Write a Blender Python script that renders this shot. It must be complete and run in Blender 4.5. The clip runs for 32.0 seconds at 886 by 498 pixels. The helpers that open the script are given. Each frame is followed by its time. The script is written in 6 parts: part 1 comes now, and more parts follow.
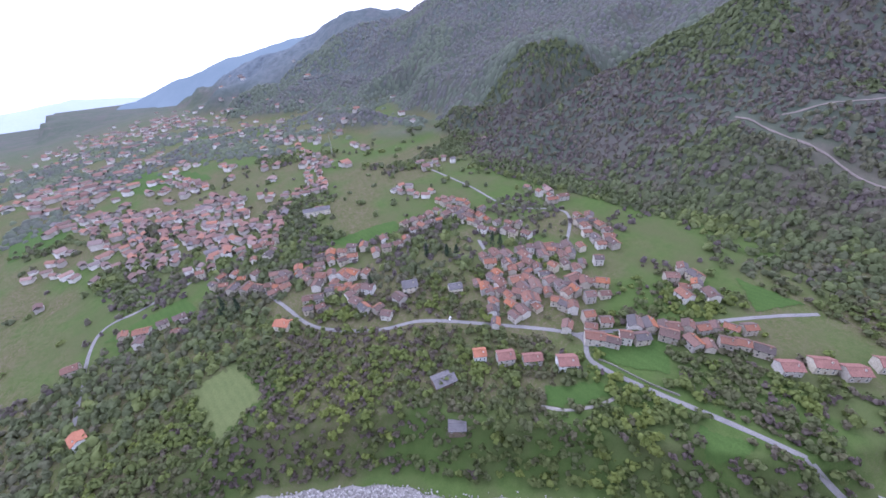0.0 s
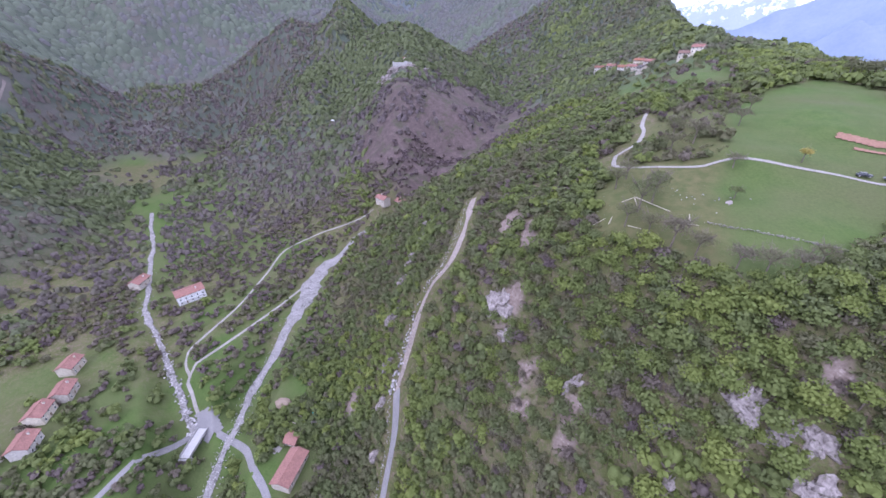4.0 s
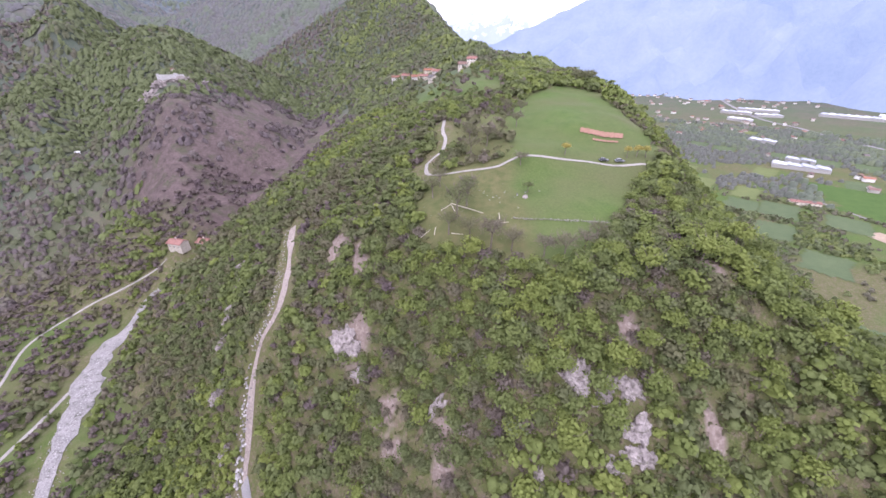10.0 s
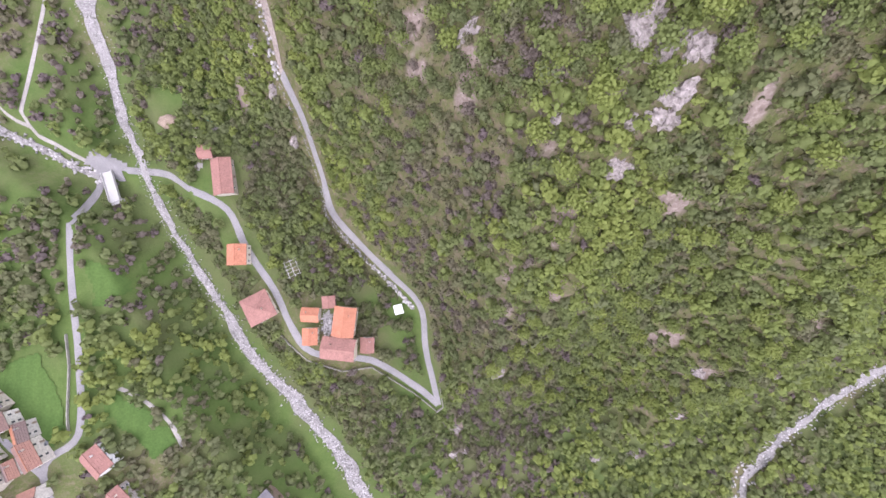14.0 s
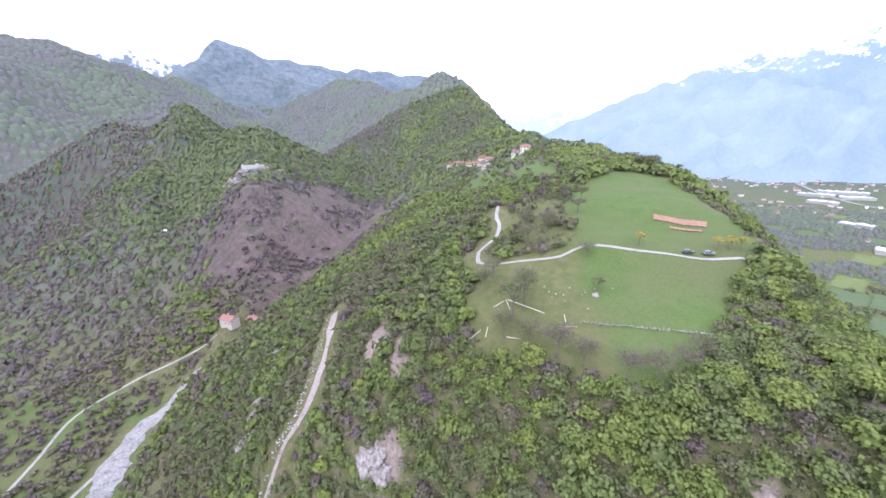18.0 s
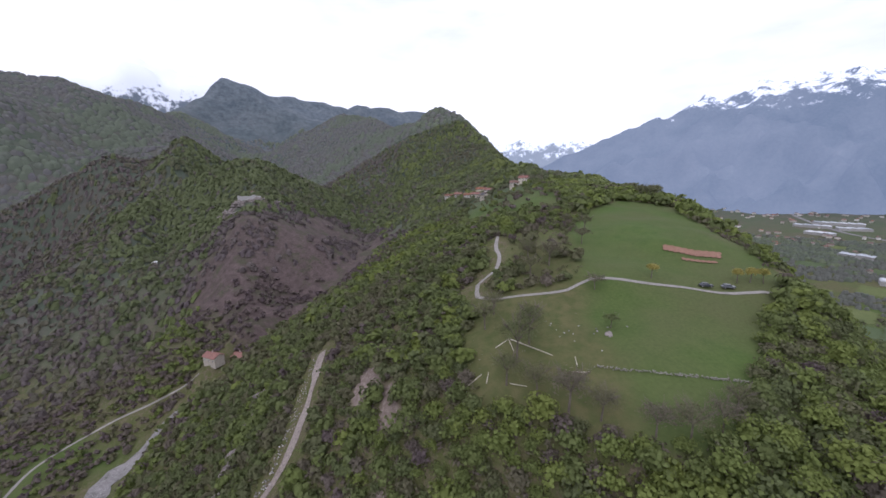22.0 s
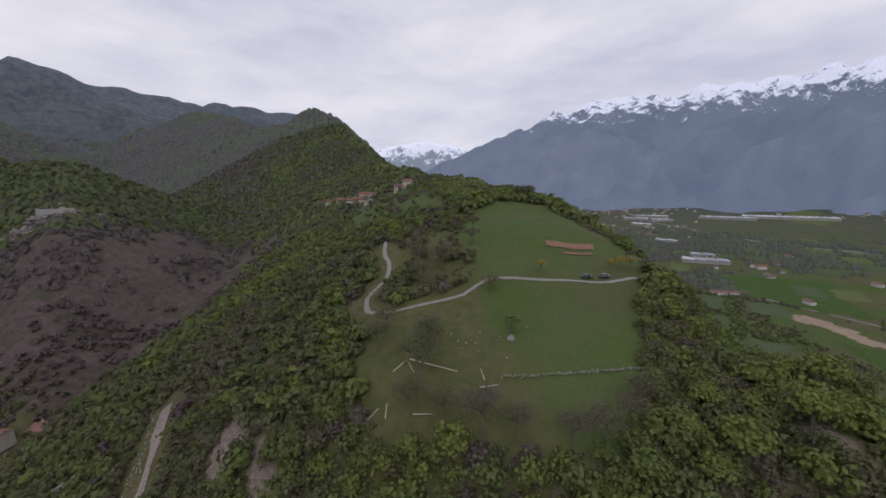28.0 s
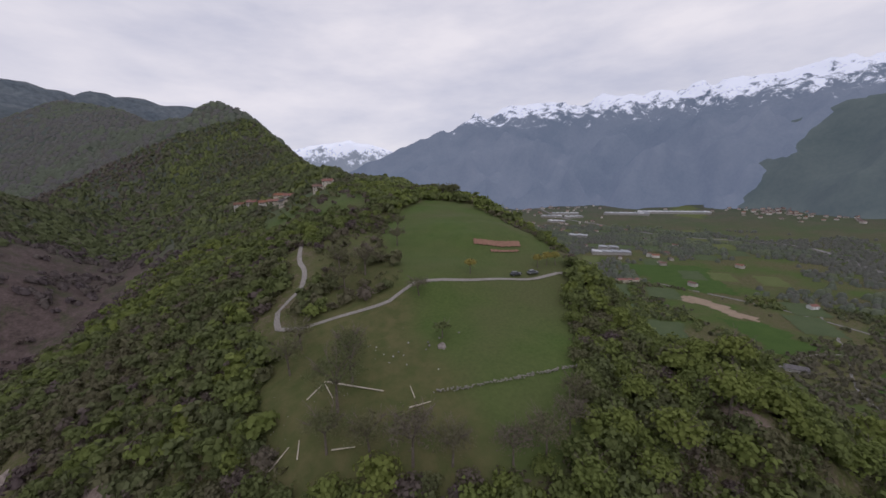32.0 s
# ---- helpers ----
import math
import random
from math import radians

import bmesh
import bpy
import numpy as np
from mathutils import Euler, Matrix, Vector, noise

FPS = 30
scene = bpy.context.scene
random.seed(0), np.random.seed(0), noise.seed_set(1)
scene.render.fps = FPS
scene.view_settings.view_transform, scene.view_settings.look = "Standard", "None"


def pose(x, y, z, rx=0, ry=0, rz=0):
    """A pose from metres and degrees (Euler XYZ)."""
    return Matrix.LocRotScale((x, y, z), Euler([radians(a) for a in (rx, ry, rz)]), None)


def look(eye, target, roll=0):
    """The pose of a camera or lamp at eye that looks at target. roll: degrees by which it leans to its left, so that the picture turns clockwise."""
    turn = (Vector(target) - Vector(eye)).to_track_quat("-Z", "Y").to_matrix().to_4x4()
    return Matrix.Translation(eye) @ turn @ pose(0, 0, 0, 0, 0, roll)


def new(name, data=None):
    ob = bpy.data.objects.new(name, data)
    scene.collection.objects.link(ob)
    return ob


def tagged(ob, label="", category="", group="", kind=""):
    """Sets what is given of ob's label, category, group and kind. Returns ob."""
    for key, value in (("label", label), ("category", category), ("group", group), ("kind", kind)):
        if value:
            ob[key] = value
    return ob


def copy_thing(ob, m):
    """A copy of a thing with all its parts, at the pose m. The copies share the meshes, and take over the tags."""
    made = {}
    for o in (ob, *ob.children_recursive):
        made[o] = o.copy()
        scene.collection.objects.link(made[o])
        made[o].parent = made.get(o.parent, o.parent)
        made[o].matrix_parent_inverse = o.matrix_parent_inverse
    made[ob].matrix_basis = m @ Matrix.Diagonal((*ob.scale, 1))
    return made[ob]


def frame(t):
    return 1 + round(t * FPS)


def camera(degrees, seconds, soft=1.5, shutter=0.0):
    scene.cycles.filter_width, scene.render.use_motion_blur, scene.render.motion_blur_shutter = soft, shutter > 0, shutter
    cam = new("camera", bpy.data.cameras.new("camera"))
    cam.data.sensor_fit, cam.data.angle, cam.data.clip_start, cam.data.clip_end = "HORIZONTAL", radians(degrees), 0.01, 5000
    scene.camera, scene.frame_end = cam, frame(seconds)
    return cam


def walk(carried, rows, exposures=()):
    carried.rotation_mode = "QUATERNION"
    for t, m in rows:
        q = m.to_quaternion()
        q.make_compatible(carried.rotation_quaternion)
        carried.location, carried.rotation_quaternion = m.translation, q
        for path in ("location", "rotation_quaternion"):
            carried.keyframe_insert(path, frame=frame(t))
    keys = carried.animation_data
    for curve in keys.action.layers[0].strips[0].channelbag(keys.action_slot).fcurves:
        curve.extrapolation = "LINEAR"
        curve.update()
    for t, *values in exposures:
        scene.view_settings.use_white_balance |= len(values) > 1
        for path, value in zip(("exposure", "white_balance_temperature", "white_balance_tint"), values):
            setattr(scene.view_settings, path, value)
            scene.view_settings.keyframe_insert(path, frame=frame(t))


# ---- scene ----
cam = camera(101.55, 32.0, soft=1.6)
PATH = [
    (0, (4.86, -35.97, 273.18), (-54.26, -98.98, 222.83), -3.47),
    (0.5, (4.38, -36.40, 272.51), (-56.44, -97.81, 222.20), -3.09),
    (1, (3.81, -36.72, 271.64), (-65.45, -88.41, 221.33), -2.48),
    (1.5, (2.85, -36.78, 270.46), (-78.42, -65.76, 219.91), -1.56),
    (2, (1.73, -36.46, 269.18), (-84.61, -35.34, 218.74), -1.09),
    (2.5, (0.67, -36.58, 268.00), (-80.82, -7.28, 218.00), -0.56),
    (3, (-0.81, -37.01, 266.80), (-68.99, 16.73, 217.16), 0.20),
    (3.5, (-2.42, -36.71, 266.19), (-53.86, 33.60, 217.09), 0.27),
    (4, (-3.85, -35.43, 266.61), (-33.94, 46.51, 217.82), -0.32),
    (4.5, (-5.24, -32.94, 267.14), (-11.48, 54.06, 218.24), -0.54),
    (6.5, (-6.32, -29.54, 267.92), (40.28, 45.25, 220.65), -2.28),
    (7, (-5.75, -28.02, 268.32), (42.61, 45.67, 221.10), -2.00),
    (7.5, (-4.83, -27.22, 268.14), (44.83, 45.70, 221.06), -2.03),
    (8, (-3.85, -26.22, 268.02), (46.71, 46.14, 221.04), -2.00),
    (8.5, (-3.04, -25.09, 268.00), (45.07, 48.85, 220.90), -1.51),
    (9, (-2.25, -23.66, 267.97), (25.04, 60.22, 220.85), 1.93),
    (9.5, (-1.50, -22.45, 267.77), (15.10, 64.26, 220.80), 3.71),
    (10, (-1.04, -20.95, 267.56), (10.81, 66.52, 220.56), 0.22),
    (10.5, (-0.96, -19.54, 267.41), (9.30, 68.68, 221.45), 0.21),
    (11, (-0.85, -18.45, 266.94), (7.23, 66.34, 214.55), 0.08),
    (11.5, (-0.72, -17.16, 266.21), (4.84, 55.13, 197.34), -0.03),
    (12, (-0.45, -15.67, 265.50), (2.55, 42.12, 183.95), -0.07),
    (12.5, (-0.13, -14.26, 265.12), (0.81, 18.25, 170.56), -0.06),
    (13, (0.36, -13.07, 265.51), (0.83, -1.43, 166.19), 1.87),
    (13.5, (0.98, -11.11, 266.21), (1.13, -4.76, 166.41), 1.63),
    (14.5, (1.16, -9.97, 266.58), (1.20, -3.86, 166.76), 0.80),
    (15.5, (1.33, -8.83, 266.94), (1.15, 8.53, 168.46), -0.02),
    (16, (1.42, -8.26, 267.13), (0.43, 44.83, 182.39), -0.44),
    (16.5, (1.23, -6.32, 267.64), (-0.05, 68.55, 201.36), -0.53),
    (17, (0.65, -4.92, 267.56), (-0.63, 83.81, 221.45), -0.65),
    (17.5, (0.34, -3.78, 267.15), (-1.07, 90.33, 233.37), -0.86),
    (18, (0.16, -2.42, 266.82), (-0.89, 93.81, 239.63), -0.94),
    (18.5, (-0.09, -1.15, 266.41), (-1.11, 96.96, 247.11), -0.85),
    (19, (0.01, 0.02, 265.98), (-1.10, 98.35, 247.80), -0.83),
    (19.5, (0.09, 1.28, 265.62), (-1.03, 99.59, 247.36), -0.82),
    (20, (0.37, 2.54, 265.43), (-0.38, 100.88, 247.29), -0.88),
    (20.5, (0.63, 3.85, 265.16), (-0.33, 102.16, 246.85), -0.96),
    (21, (0.82, 5.39, 264.93), (-0.35, 103.63, 246.30), -1.05),
    (21.5, (0.92, 6.79, 264.76), (-0.40, 105.00, 245.95), -1.08),
    (22, (1.07, 8.33, 264.52), (0.50, 106.55, 245.74), -0.94),
    (22.5, (1.36, 9.91, 264.24), (0.81, 108.19, 245.78), -0.96),
    (23, (1.46, 11.29, 264.01), (0.77, 109.63, 245.89), -0.74),
    (23.5, (1.67, 12.42, 263.87), (1.22, 110.78, 245.86), -0.72),
    (24, (1.82, 13.67, 263.67), (1.60, 112.06, 245.80), -0.86),
    (24.5, (2.05, 15.46, 263.36), (1.85, 113.82, 245.31), -0.84),
    (26.5, (1.95, 19.70, 262.80), (1.52, 118.03, 244.60), -0.78),
    (27, (2.38, 21.52, 262.35), (3.66, 119.90, 244.44), -0.78),
    (27.5, (2.85, 22.71, 262.22), (9.45, 120.88, 244.37), -1.05),
    (28, (3.12, 23.84, 261.99), (32.78, 117.64, 244.08), -1.64),
    (28.5, (3.37, 25.14, 261.81), (39.87, 116.46, 243.72), -2.08),
    (29, (3.87, 26.20, 261.70), (41.80, 116.98, 243.82), -2.38),
    (29.5, (4.54, 27.19, 261.53), (44.04, 117.31, 243.68), -2.49),
    (30, (5.34, 28.26, 261.26), (46.39, 117.67, 243.35), -2.43),
    (30.5, (5.99, 29.31, 260.96), (48.73, 117.91, 242.94), -2.33),
    (31, (6.76, 30.39, 260.75), (51.10, 118.18, 242.67), -2.15),
    (31.5, (7.40, 31.49, 260.47), (53.40, 118.42, 242.38), -1.91),
    (32, (8.11, 32.48, 260.21), (55.75, 118.50, 242.01), -1.93),
]
EXPOSURES = [(0, 1.16, 5350, 24), (2, 1.06, 5250, 25), (4, 1.38, 5400, 28), (9, 1.63, 5950, 27), (12, 1.58, 6150, 24), (13, 1.8, 6200, 23), (15.5, 1.88, 6050, 20), (17, 2.13, 5600, 17), (19, 1.24, 5800, 17), (20, 0.87, 5850, 17), (21, 0.62, 6050, 16), (23, 0.16, 6050, 17), (24, 0.01, 6030, 17), (27, -0.36, 6300, 15), (28, -0.38, 6350, 15), (32, -0.38, 6450, 16)]
walk(cam, [(t, look(eye, target, roll)) for t, eye, target, roll in PATH], EXPOSURES)

# ---- sky and light ----
world = bpy.data.worlds.new("overcast_sky")
scene.world = world
world.use_nodes = True
wn, wl = world.node_tree.nodes, world.node_tree.links
sky = wn.new("ShaderNodeTexSky")
sky.sky_type, sky.sun_disc, sky.sun_elevation, sky.sun_rotation = "NISHITA", False, radians(48), radians(200)
sky_low = wn.new("ShaderNodeVectorMath")
sky_low.operation = "SCALE"
sky_low.inputs["Scale"].default_value = 0.1
wl.new(sky.outputs["Color"], sky_low.inputs[0])
wc = wn.new("ShaderNodeTexCoord")
stretch = wn.new("ShaderNodeMapping")
stretch.inputs["Scale"].default_value = (1.0, 1.0, 3.2)
clouds = wn.new("ShaderNodeTexNoise")
clouds.inputs["Scale"].default_value, clouds.inputs["Detail"].default_value, clouds.inputs["Roughness"].default_value = 2.6, 6, 0.55
veil = wn.new("ShaderNodeValToRGB")
veil.color_ramp.elements[0].position, veil.color_ramp.elements[0].color = 0.3, (0.74, 0.77, 0.9, 1)
veil.color_ramp.elements[1].position, veil.color_ramp.elements[1].color = 0.66, (1.12, 1.10, 1.14, 1)
cover = wn.new("ShaderNodeMixRGB")
cover.inputs["Fac"].default_value = 0.9
wl.new(wc.outputs["Generated"], stretch.inputs["Vector"])
wl.new(stretch.outputs["Vector"], clouds.inputs["Vector"])
wl.new(clouds.outputs["Fac"], veil.inputs["Fac"])
wl.new(sky_low.outputs["Vector"], cover.inputs[1])
wl.new(veil.outputs["Color"], cover.inputs[2])
wl.new(cover.outputs["Color"], wn["Background"].inputs["Color"])
wn["Background"].inputs["Strength"].default_value = 1.0
sun_data = bpy.data.lights.new("sun", "SUN")
sun_data.energy, sun_data.angle, sun_data.color = 0.5, radians(20), (1.0, 0.96, 0.9)
sun = new("sun", sun_data)
sun.matrix_world = look((0, 0, 900), (Vector((0, 0, 900)) - Vector((math.sin(radians(200)) * math.cos(radians(48)), math.cos(radians(200)) * math.cos(radians(48)), math.sin(radians(48))))))
# ---- materials ----


class Nodes:
    """Short hand for one node material."""

    def __init__(self, name, rough=0.9, spec=0.15):
        self.m = bpy.data.materials.new(name)
        self.m.use_nodes = True
        self.tree = self.m.node_tree
        self.bsdf = self.tree.nodes["Principled BSDF"]
        self.bsdf.inputs["Roughness"].default_value = rough
        self.bsdf.inputs["Specular IOR Level"].default_value = spec
        self.place = self.tree.nodes.new("ShaderNodeNewGeometry").outputs["Position"]

    def node(self, kind, **values):
        n = self.tree.nodes.new(kind)
        for k, v in values.items():
            n.inputs[k].default_value = v
        return n

    def link(self, a, b):
        self.tree.links.new(a, b)

    def noise(self, scale, detail=3.0, rough=0.6, where=None):
        n = self.node("ShaderNodeTexNoise", Scale=scale, Detail=detail, Roughness=rough)
        self.link(where or self.place, n.inputs["Vector"])
        return n.outputs["Fac"]

    def ramp(self, fac, stops):
        n = self.tree.nodes.new("ShaderNodeValToRGB")
        e = n.color_ramp.elements
        while len(e) < len(stops):
            e.new(0.5)
        for s, (p, c) in zip(e, stops):
            s.position, s.color = p, (*c, 1)
        self.link(fac, n.inputs["Fac"])
        return n.outputs["Color"]

    def mix(self, fac, a, b, how="MIX"):
        n = self.tree.nodes.new("ShaderNodeMixRGB")
        n.blend_type = how
        for slot, v in ((0, fac), (1, a), (2, b)):
            if hasattr(v, "is_output"):
                self.link(v, n.inputs[slot])
            else:
                n.inputs[slot].default_value = v if slot == 0 else (*v, 1)
        return n.outputs["Color"]

    def attr(self, name):
        n = self.tree.nodes.new("ShaderNodeAttribute")
        n.attribute_name = name
        return n.outputs["Fac"]

    def done(self, colour, bump=None, depth=0.1, dist=0.2):
        if hasattr(colour, "is_output"):
            self.link(colour, self.bsdf.inputs["Base Color"])
        else:
            self.bsdf.inputs["Base Color"].default_value = (*colour, 1)
        if bump is not None:
            b = self.node("ShaderNodeBump", Strength=depth, Distance=dist)
            self.link(bump, b.inputs["Height"])
            self.link(b.outputs["Normal"], self.bsdf.inputs["Normal"])
        return self.m


def two_tone(name, a, b, fine, coarse, rough=0.9, depth=0.3, dist=0.1, c=None, spec=0.15):
    """Colour that wanders between a and b at two scales (1/m), with relief."""
    n = Nodes(name, rough, spec)
    small, big = n.noise(fine, 5), n.noise(coarse, 3)
    col = n.ramp(big, [(0.3, a), (0.7, b)])
    col = n.mix(0.5, col, n.ramp(small, [(0.3, tuple(v * 0.5 for v in a)), (0.7, tuple(min(1, v * 1.35) for v in b))]))
    if c:
        col = n.mix(n.ramp(n.noise(coarse * 2.7, 4), [(0.55, (0, 0, 0)), (0.68, (1, 1, 1))]), col, c)
    return n.done(col, small, depth, dist)


def island_tone(name, stops, rough=0.9, fine=6.0):
    """Colours picked piece by piece."""
    n = Nodes(name, rough)
    info = n.tree.nodes.new("ShaderNodeObjectInfo")
    col = n.ramp(info.outputs["Random"], stops)
    small = n.noise(fine, 4)
    col = n.mix(0.6, col, n.ramp(small, [(0.3, (0.3, 0.3, 0.3)), (0.7, (1, 1, 1))]), "MULTIPLY")
    return n.done(col, small, 0.4, 0.1)


def ground_material():
    n = Nodes("hillside_ground", 0.95, 0.1)
    fine, mid, big = n.noise(1.1, 5), n.noise(0.16, 4), n.noise(0.02, 3)
    litter = n.ramp(mid, [(0.3, (0.082, 0.095, 0.034)), (0.45, (0.11, 0.112, 0.046)), (0.57, (0.135, 0.12, 0.068)), (0.72, (0.17, 0.14, 0.10))])
    litter = n.mix(n.ramp(fine, [(0.45, (0, 0, 0)), (0.65, (1, 1, 1))]), litter, (0.09, 0.11, 0.036))
    litter = n.mix(n.ramp(n.noise(0.45, 6, 0.7), [(0.5, (0, 0, 0)), (0.62, (1, 1, 1))]), litter, (0.17, 0.135, 0.1))
    litter = n.mix(0.6, litter, n.ramp(n.noise(2.2, 4, 0.7), [(0.36, (0.35, 0.38, 0.3)), (0.6, (1, 1, 1))]), "MULTIPLY")
    grass = n.ramp(mid, [(0.3, (0.06, 0.1, 0.024)), (0.7, (0.086, 0.128, 0.034))])
    grass = n.mix(n.ramp(big, [(0.4, (0, 0, 0)), (0.65, (1, 1, 1))]), grass, (0.096, 0.104, 0.045))
    grass = n.mix(0.25, grass, n.ramp(fine, [(0.3, (0.025, 0.042, 0.014)), (0.7, (0.11, 0.135, 0.055))]))
    # far wood floor, greyed in its base colour to stand in for haze
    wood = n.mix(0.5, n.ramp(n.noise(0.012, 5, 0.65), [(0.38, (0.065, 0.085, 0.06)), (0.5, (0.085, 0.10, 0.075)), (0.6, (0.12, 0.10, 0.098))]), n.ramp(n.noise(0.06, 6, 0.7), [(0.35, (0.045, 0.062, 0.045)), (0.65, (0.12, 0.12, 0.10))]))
    heath = n.ramp(mid, [(0.3, (0.085, 0.064, 0.06)), (0.7, (0.15, 0.113, 0.108))])
    heath = n.mix(n.ramp(n.noise(0.05, 6, 0.7), [(0.5, (0, 0, 0)), (0.66, (1, 1, 1))]), heath, (0.075, 0.082, 0.045))
    heath = n.mix(0.7, heath, n.ramp(n.noise(0.5, 5, 0.75), [(0.35, (0.45, 0.43, 0.43)), (0.62, (1, 1, 1))]), "MULTIPLY")
    col = n.mix(n.attr("grass"), litter, grass)
    fallow = n.ramp(n.noise(0.3, 5), [(0.35, (0.075, 0.083, 0.032)), (0.65, (0.125, 0.11, 0.055))])
    col = n.mix(n.attr("fallow"), col, fallow)
    scree = n.ramp(n.noise(0.8, 6, 0.7), [(0.3, (0.13, 0.10, 0.085)), (0.55, (0.22, 0.175, 0.15)), (0.75, (0.36, 0.31, 0.28))])
    col = n.mix(n.ramp(n.attr("earth"), [(0.3, (0, 0, 0)), (0.7, (1, 1, 1))]), col, scree)
    col = n.mix(n.attr("heath"), col, heath)
    col = n.mix(n.attr("far_wood_haze"), col, wood)
    # air haze painted on the farthest slopes as a blue-grey base colour
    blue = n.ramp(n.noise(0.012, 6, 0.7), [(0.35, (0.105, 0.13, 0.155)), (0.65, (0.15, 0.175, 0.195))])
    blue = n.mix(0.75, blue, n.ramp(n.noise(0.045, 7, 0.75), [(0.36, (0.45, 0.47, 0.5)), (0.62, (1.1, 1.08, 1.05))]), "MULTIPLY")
    col = n.mix(n.attr("far_haze"), col, blue)
    return n.done(col, fine, 0.5, 0.4)


def leaf_material(name, veil=0.0, far=(0.12, 0.14, 0.15)):
    """Crowns from purple-brown (bare) over olive to fresh and yellow green, by each tree's tone; veil mixes air haze
    into the colour.
    """
    n = Nodes(name, 0.8, 0.15)
    tone = n.attr("tone")
    col = n.ramp(tone, [(0.0, (0.168, 0.13, 0.136)), (0.2, (0.2, 0.168, 0.14)), (0.35, (0.18, 0.176, 0.1)), (0.55, (0.154, 0.18, 0.082)), (0.8, (0.2, 0.245, 0.074)), (0.93, (0.24, 0.282, 0.08)), (1.0, (0.48, 0.4, 0.13))])
    col = n.mix(0.55, col, n.ramp(n.noise(1.3, 4), [(0.3, (0.55, 0.55, 0.55)), (0.7, (1, 1, 1))]), "MULTIPLY")
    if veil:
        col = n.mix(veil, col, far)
    glow = n.tree.nodes.new("ShaderNodeBsdfTranslucent")
    both = n.node("ShaderNodeMixShader", Fac=0.38)
    n.link(col, glow.inputs["Color"])
    n.link(n.bsdf.outputs[0], both.inputs[1])
    n.link(glow.outputs[0], both.inputs[2])
    n.link(both.outputs[0], n.tree.nodes["Material Output"].inputs["Surface"])
    return n.done(col)


GROUND = ground_material()
LEAVES = leaf_material("spring_leaves")
# the same leaves with grey-blue air haze put into the base colour
HAZED_SLOPE_LEAVES = leaf_material("hazed_slope_leaves", 0.16, (0.15, 0.16, 0.165))
HAZED_FAR_LEAVES = leaf_material("hazed_far_leaves", 0.5, (0.17, 0.195, 0.205))
BARK = two_tone("bark", (0.10, 0.08, 0.065), (0.2, 0.17, 0.145), 6.0, 0.8)
GRAVEL = two_tone("river_gravel", (0.14, 0.132, 0.126), (0.31, 0.292, 0.285), 1.6, 0.12, depth=0.8, dist=0.5, c=(0.095, 0.095, 0.078))
TRACK = two_tone("gravel_track", (0.2, 0.185, 0.168), (0.32, 0.3, 0.278), 2.0, 0.1)
SCREE = two_tone("earth_and_scree", (0.19, 0.155, 0.138), (0.33, 0.283, 0.252), 1.2, 0.1, depth=0.7, dist=0.4)
ASPHALT = two_tone("worn_asphalt", (0.15, 0.146, 0.15), (0.26, 0.248, 0.245), 3.0, 0.08)
ROCK = two_tone("pale_cliff_rock", (0.16, 0.135, 0.125), (0.36, 0.32, 0.305), 0.8, 0.35, depth=1.0, dist=1.0, c=(0.12, 0.115, 0.08))
PLASTER = island_tone("village_plaster", [(0.0, (0.4, 0.36, 0.31)), (0.25, (0.62, 0.56, 0.47)), (0.5, (0.78, 0.75, 0.7)), (0.7, (0.48, 0.44, 0.4)), (0.85, (0.7, 0.62, 0.47)), (1.0, (0.8, 0.79, 0.77))], fine=1.2)
TILES = island_tone("clay_roof_tiles", [(0.0, (0.115, 0.1, 0.095)), (0.16, (0.215, 0.125, 0.1)), (0.3, (0.15, 0.115, 0.105)), (0.42, (0.3, 0.14, 0.092)), (0.54, (0.2, 0.135, 0.12)), (0.66, (0.135, 0.128, 0.13)), (0.78, (0.26, 0.15, 0.12)), (0.9, (0.37, 0.155, 0.085)), (1.0, (0.18, 0.155, 0.145))], fine=1.4)
GLASS = two_tone("dark_window_glass", (0.03, 0.035, 0.045), (0.07, 0.075, 0.08), 3, 0.5, rough=0.15, spec=0.5)
TIMBER = two_tone("weathered_timber", (0.16, 0.12, 0.09), (0.28, 0.22, 0.17), 5, 0.5)
WHITE = two_tone("white_paint", (0.72, 0.72, 0.72), (0.82, 0.82, 0.8), 3, 0.4, rough=0.6)
WALLSTONE = two_tone("mossy_wall_stone", (0.15, 0.145, 0.125), (0.3, 0.285, 0.25), 3, 0.6)
CONCRETE = two_tone("concrete", (0.3, 0.29, 0.28), (0.42, 0.41, 0.395), 3, 0.3)
LOG = two_tone("stripped_log", (0.45, 0.4, 0.33), (0.62, 0.56, 0.47), 4, 0.5)
BARE_EARTH = two_tone("stony_brown_earth", (0.13, 0.11, 0.095), (0.24, 0.205, 0.185), 1.4, 0.14, depth=0.6, dist=0.3)
EARTH = two_tone("ploughed_earth", (0.2, 0.11, 0.075), (0.28, 0.165, 0.12), 2.0, 0.2)
FAR_ROOF = island_tone("works_roofs", [(0.0, (0.4, 0.42, 0.46)), (0.5, (0.6, 0.62, 0.66)), (1.0, (0.75, 0.76, 0.78))])
# ---- the lie of the land -------------------------------------------------
RNG = np.random.RandomState(7)


def lattice(ix, iy, seed):
    n = (ix.astype(np.int64) * 374761393 + iy.astype(np.int64) * 668265263 + seed * 1442695041) & 0x7FFFFFFF
    n = ((n ^ (n >> 13)) * 1274126177) & 0x7FFFFFFF
    n = (n ^ (n >> 16)) & 0x7FFFFFFF
    return n / 0x7FFFFFFF


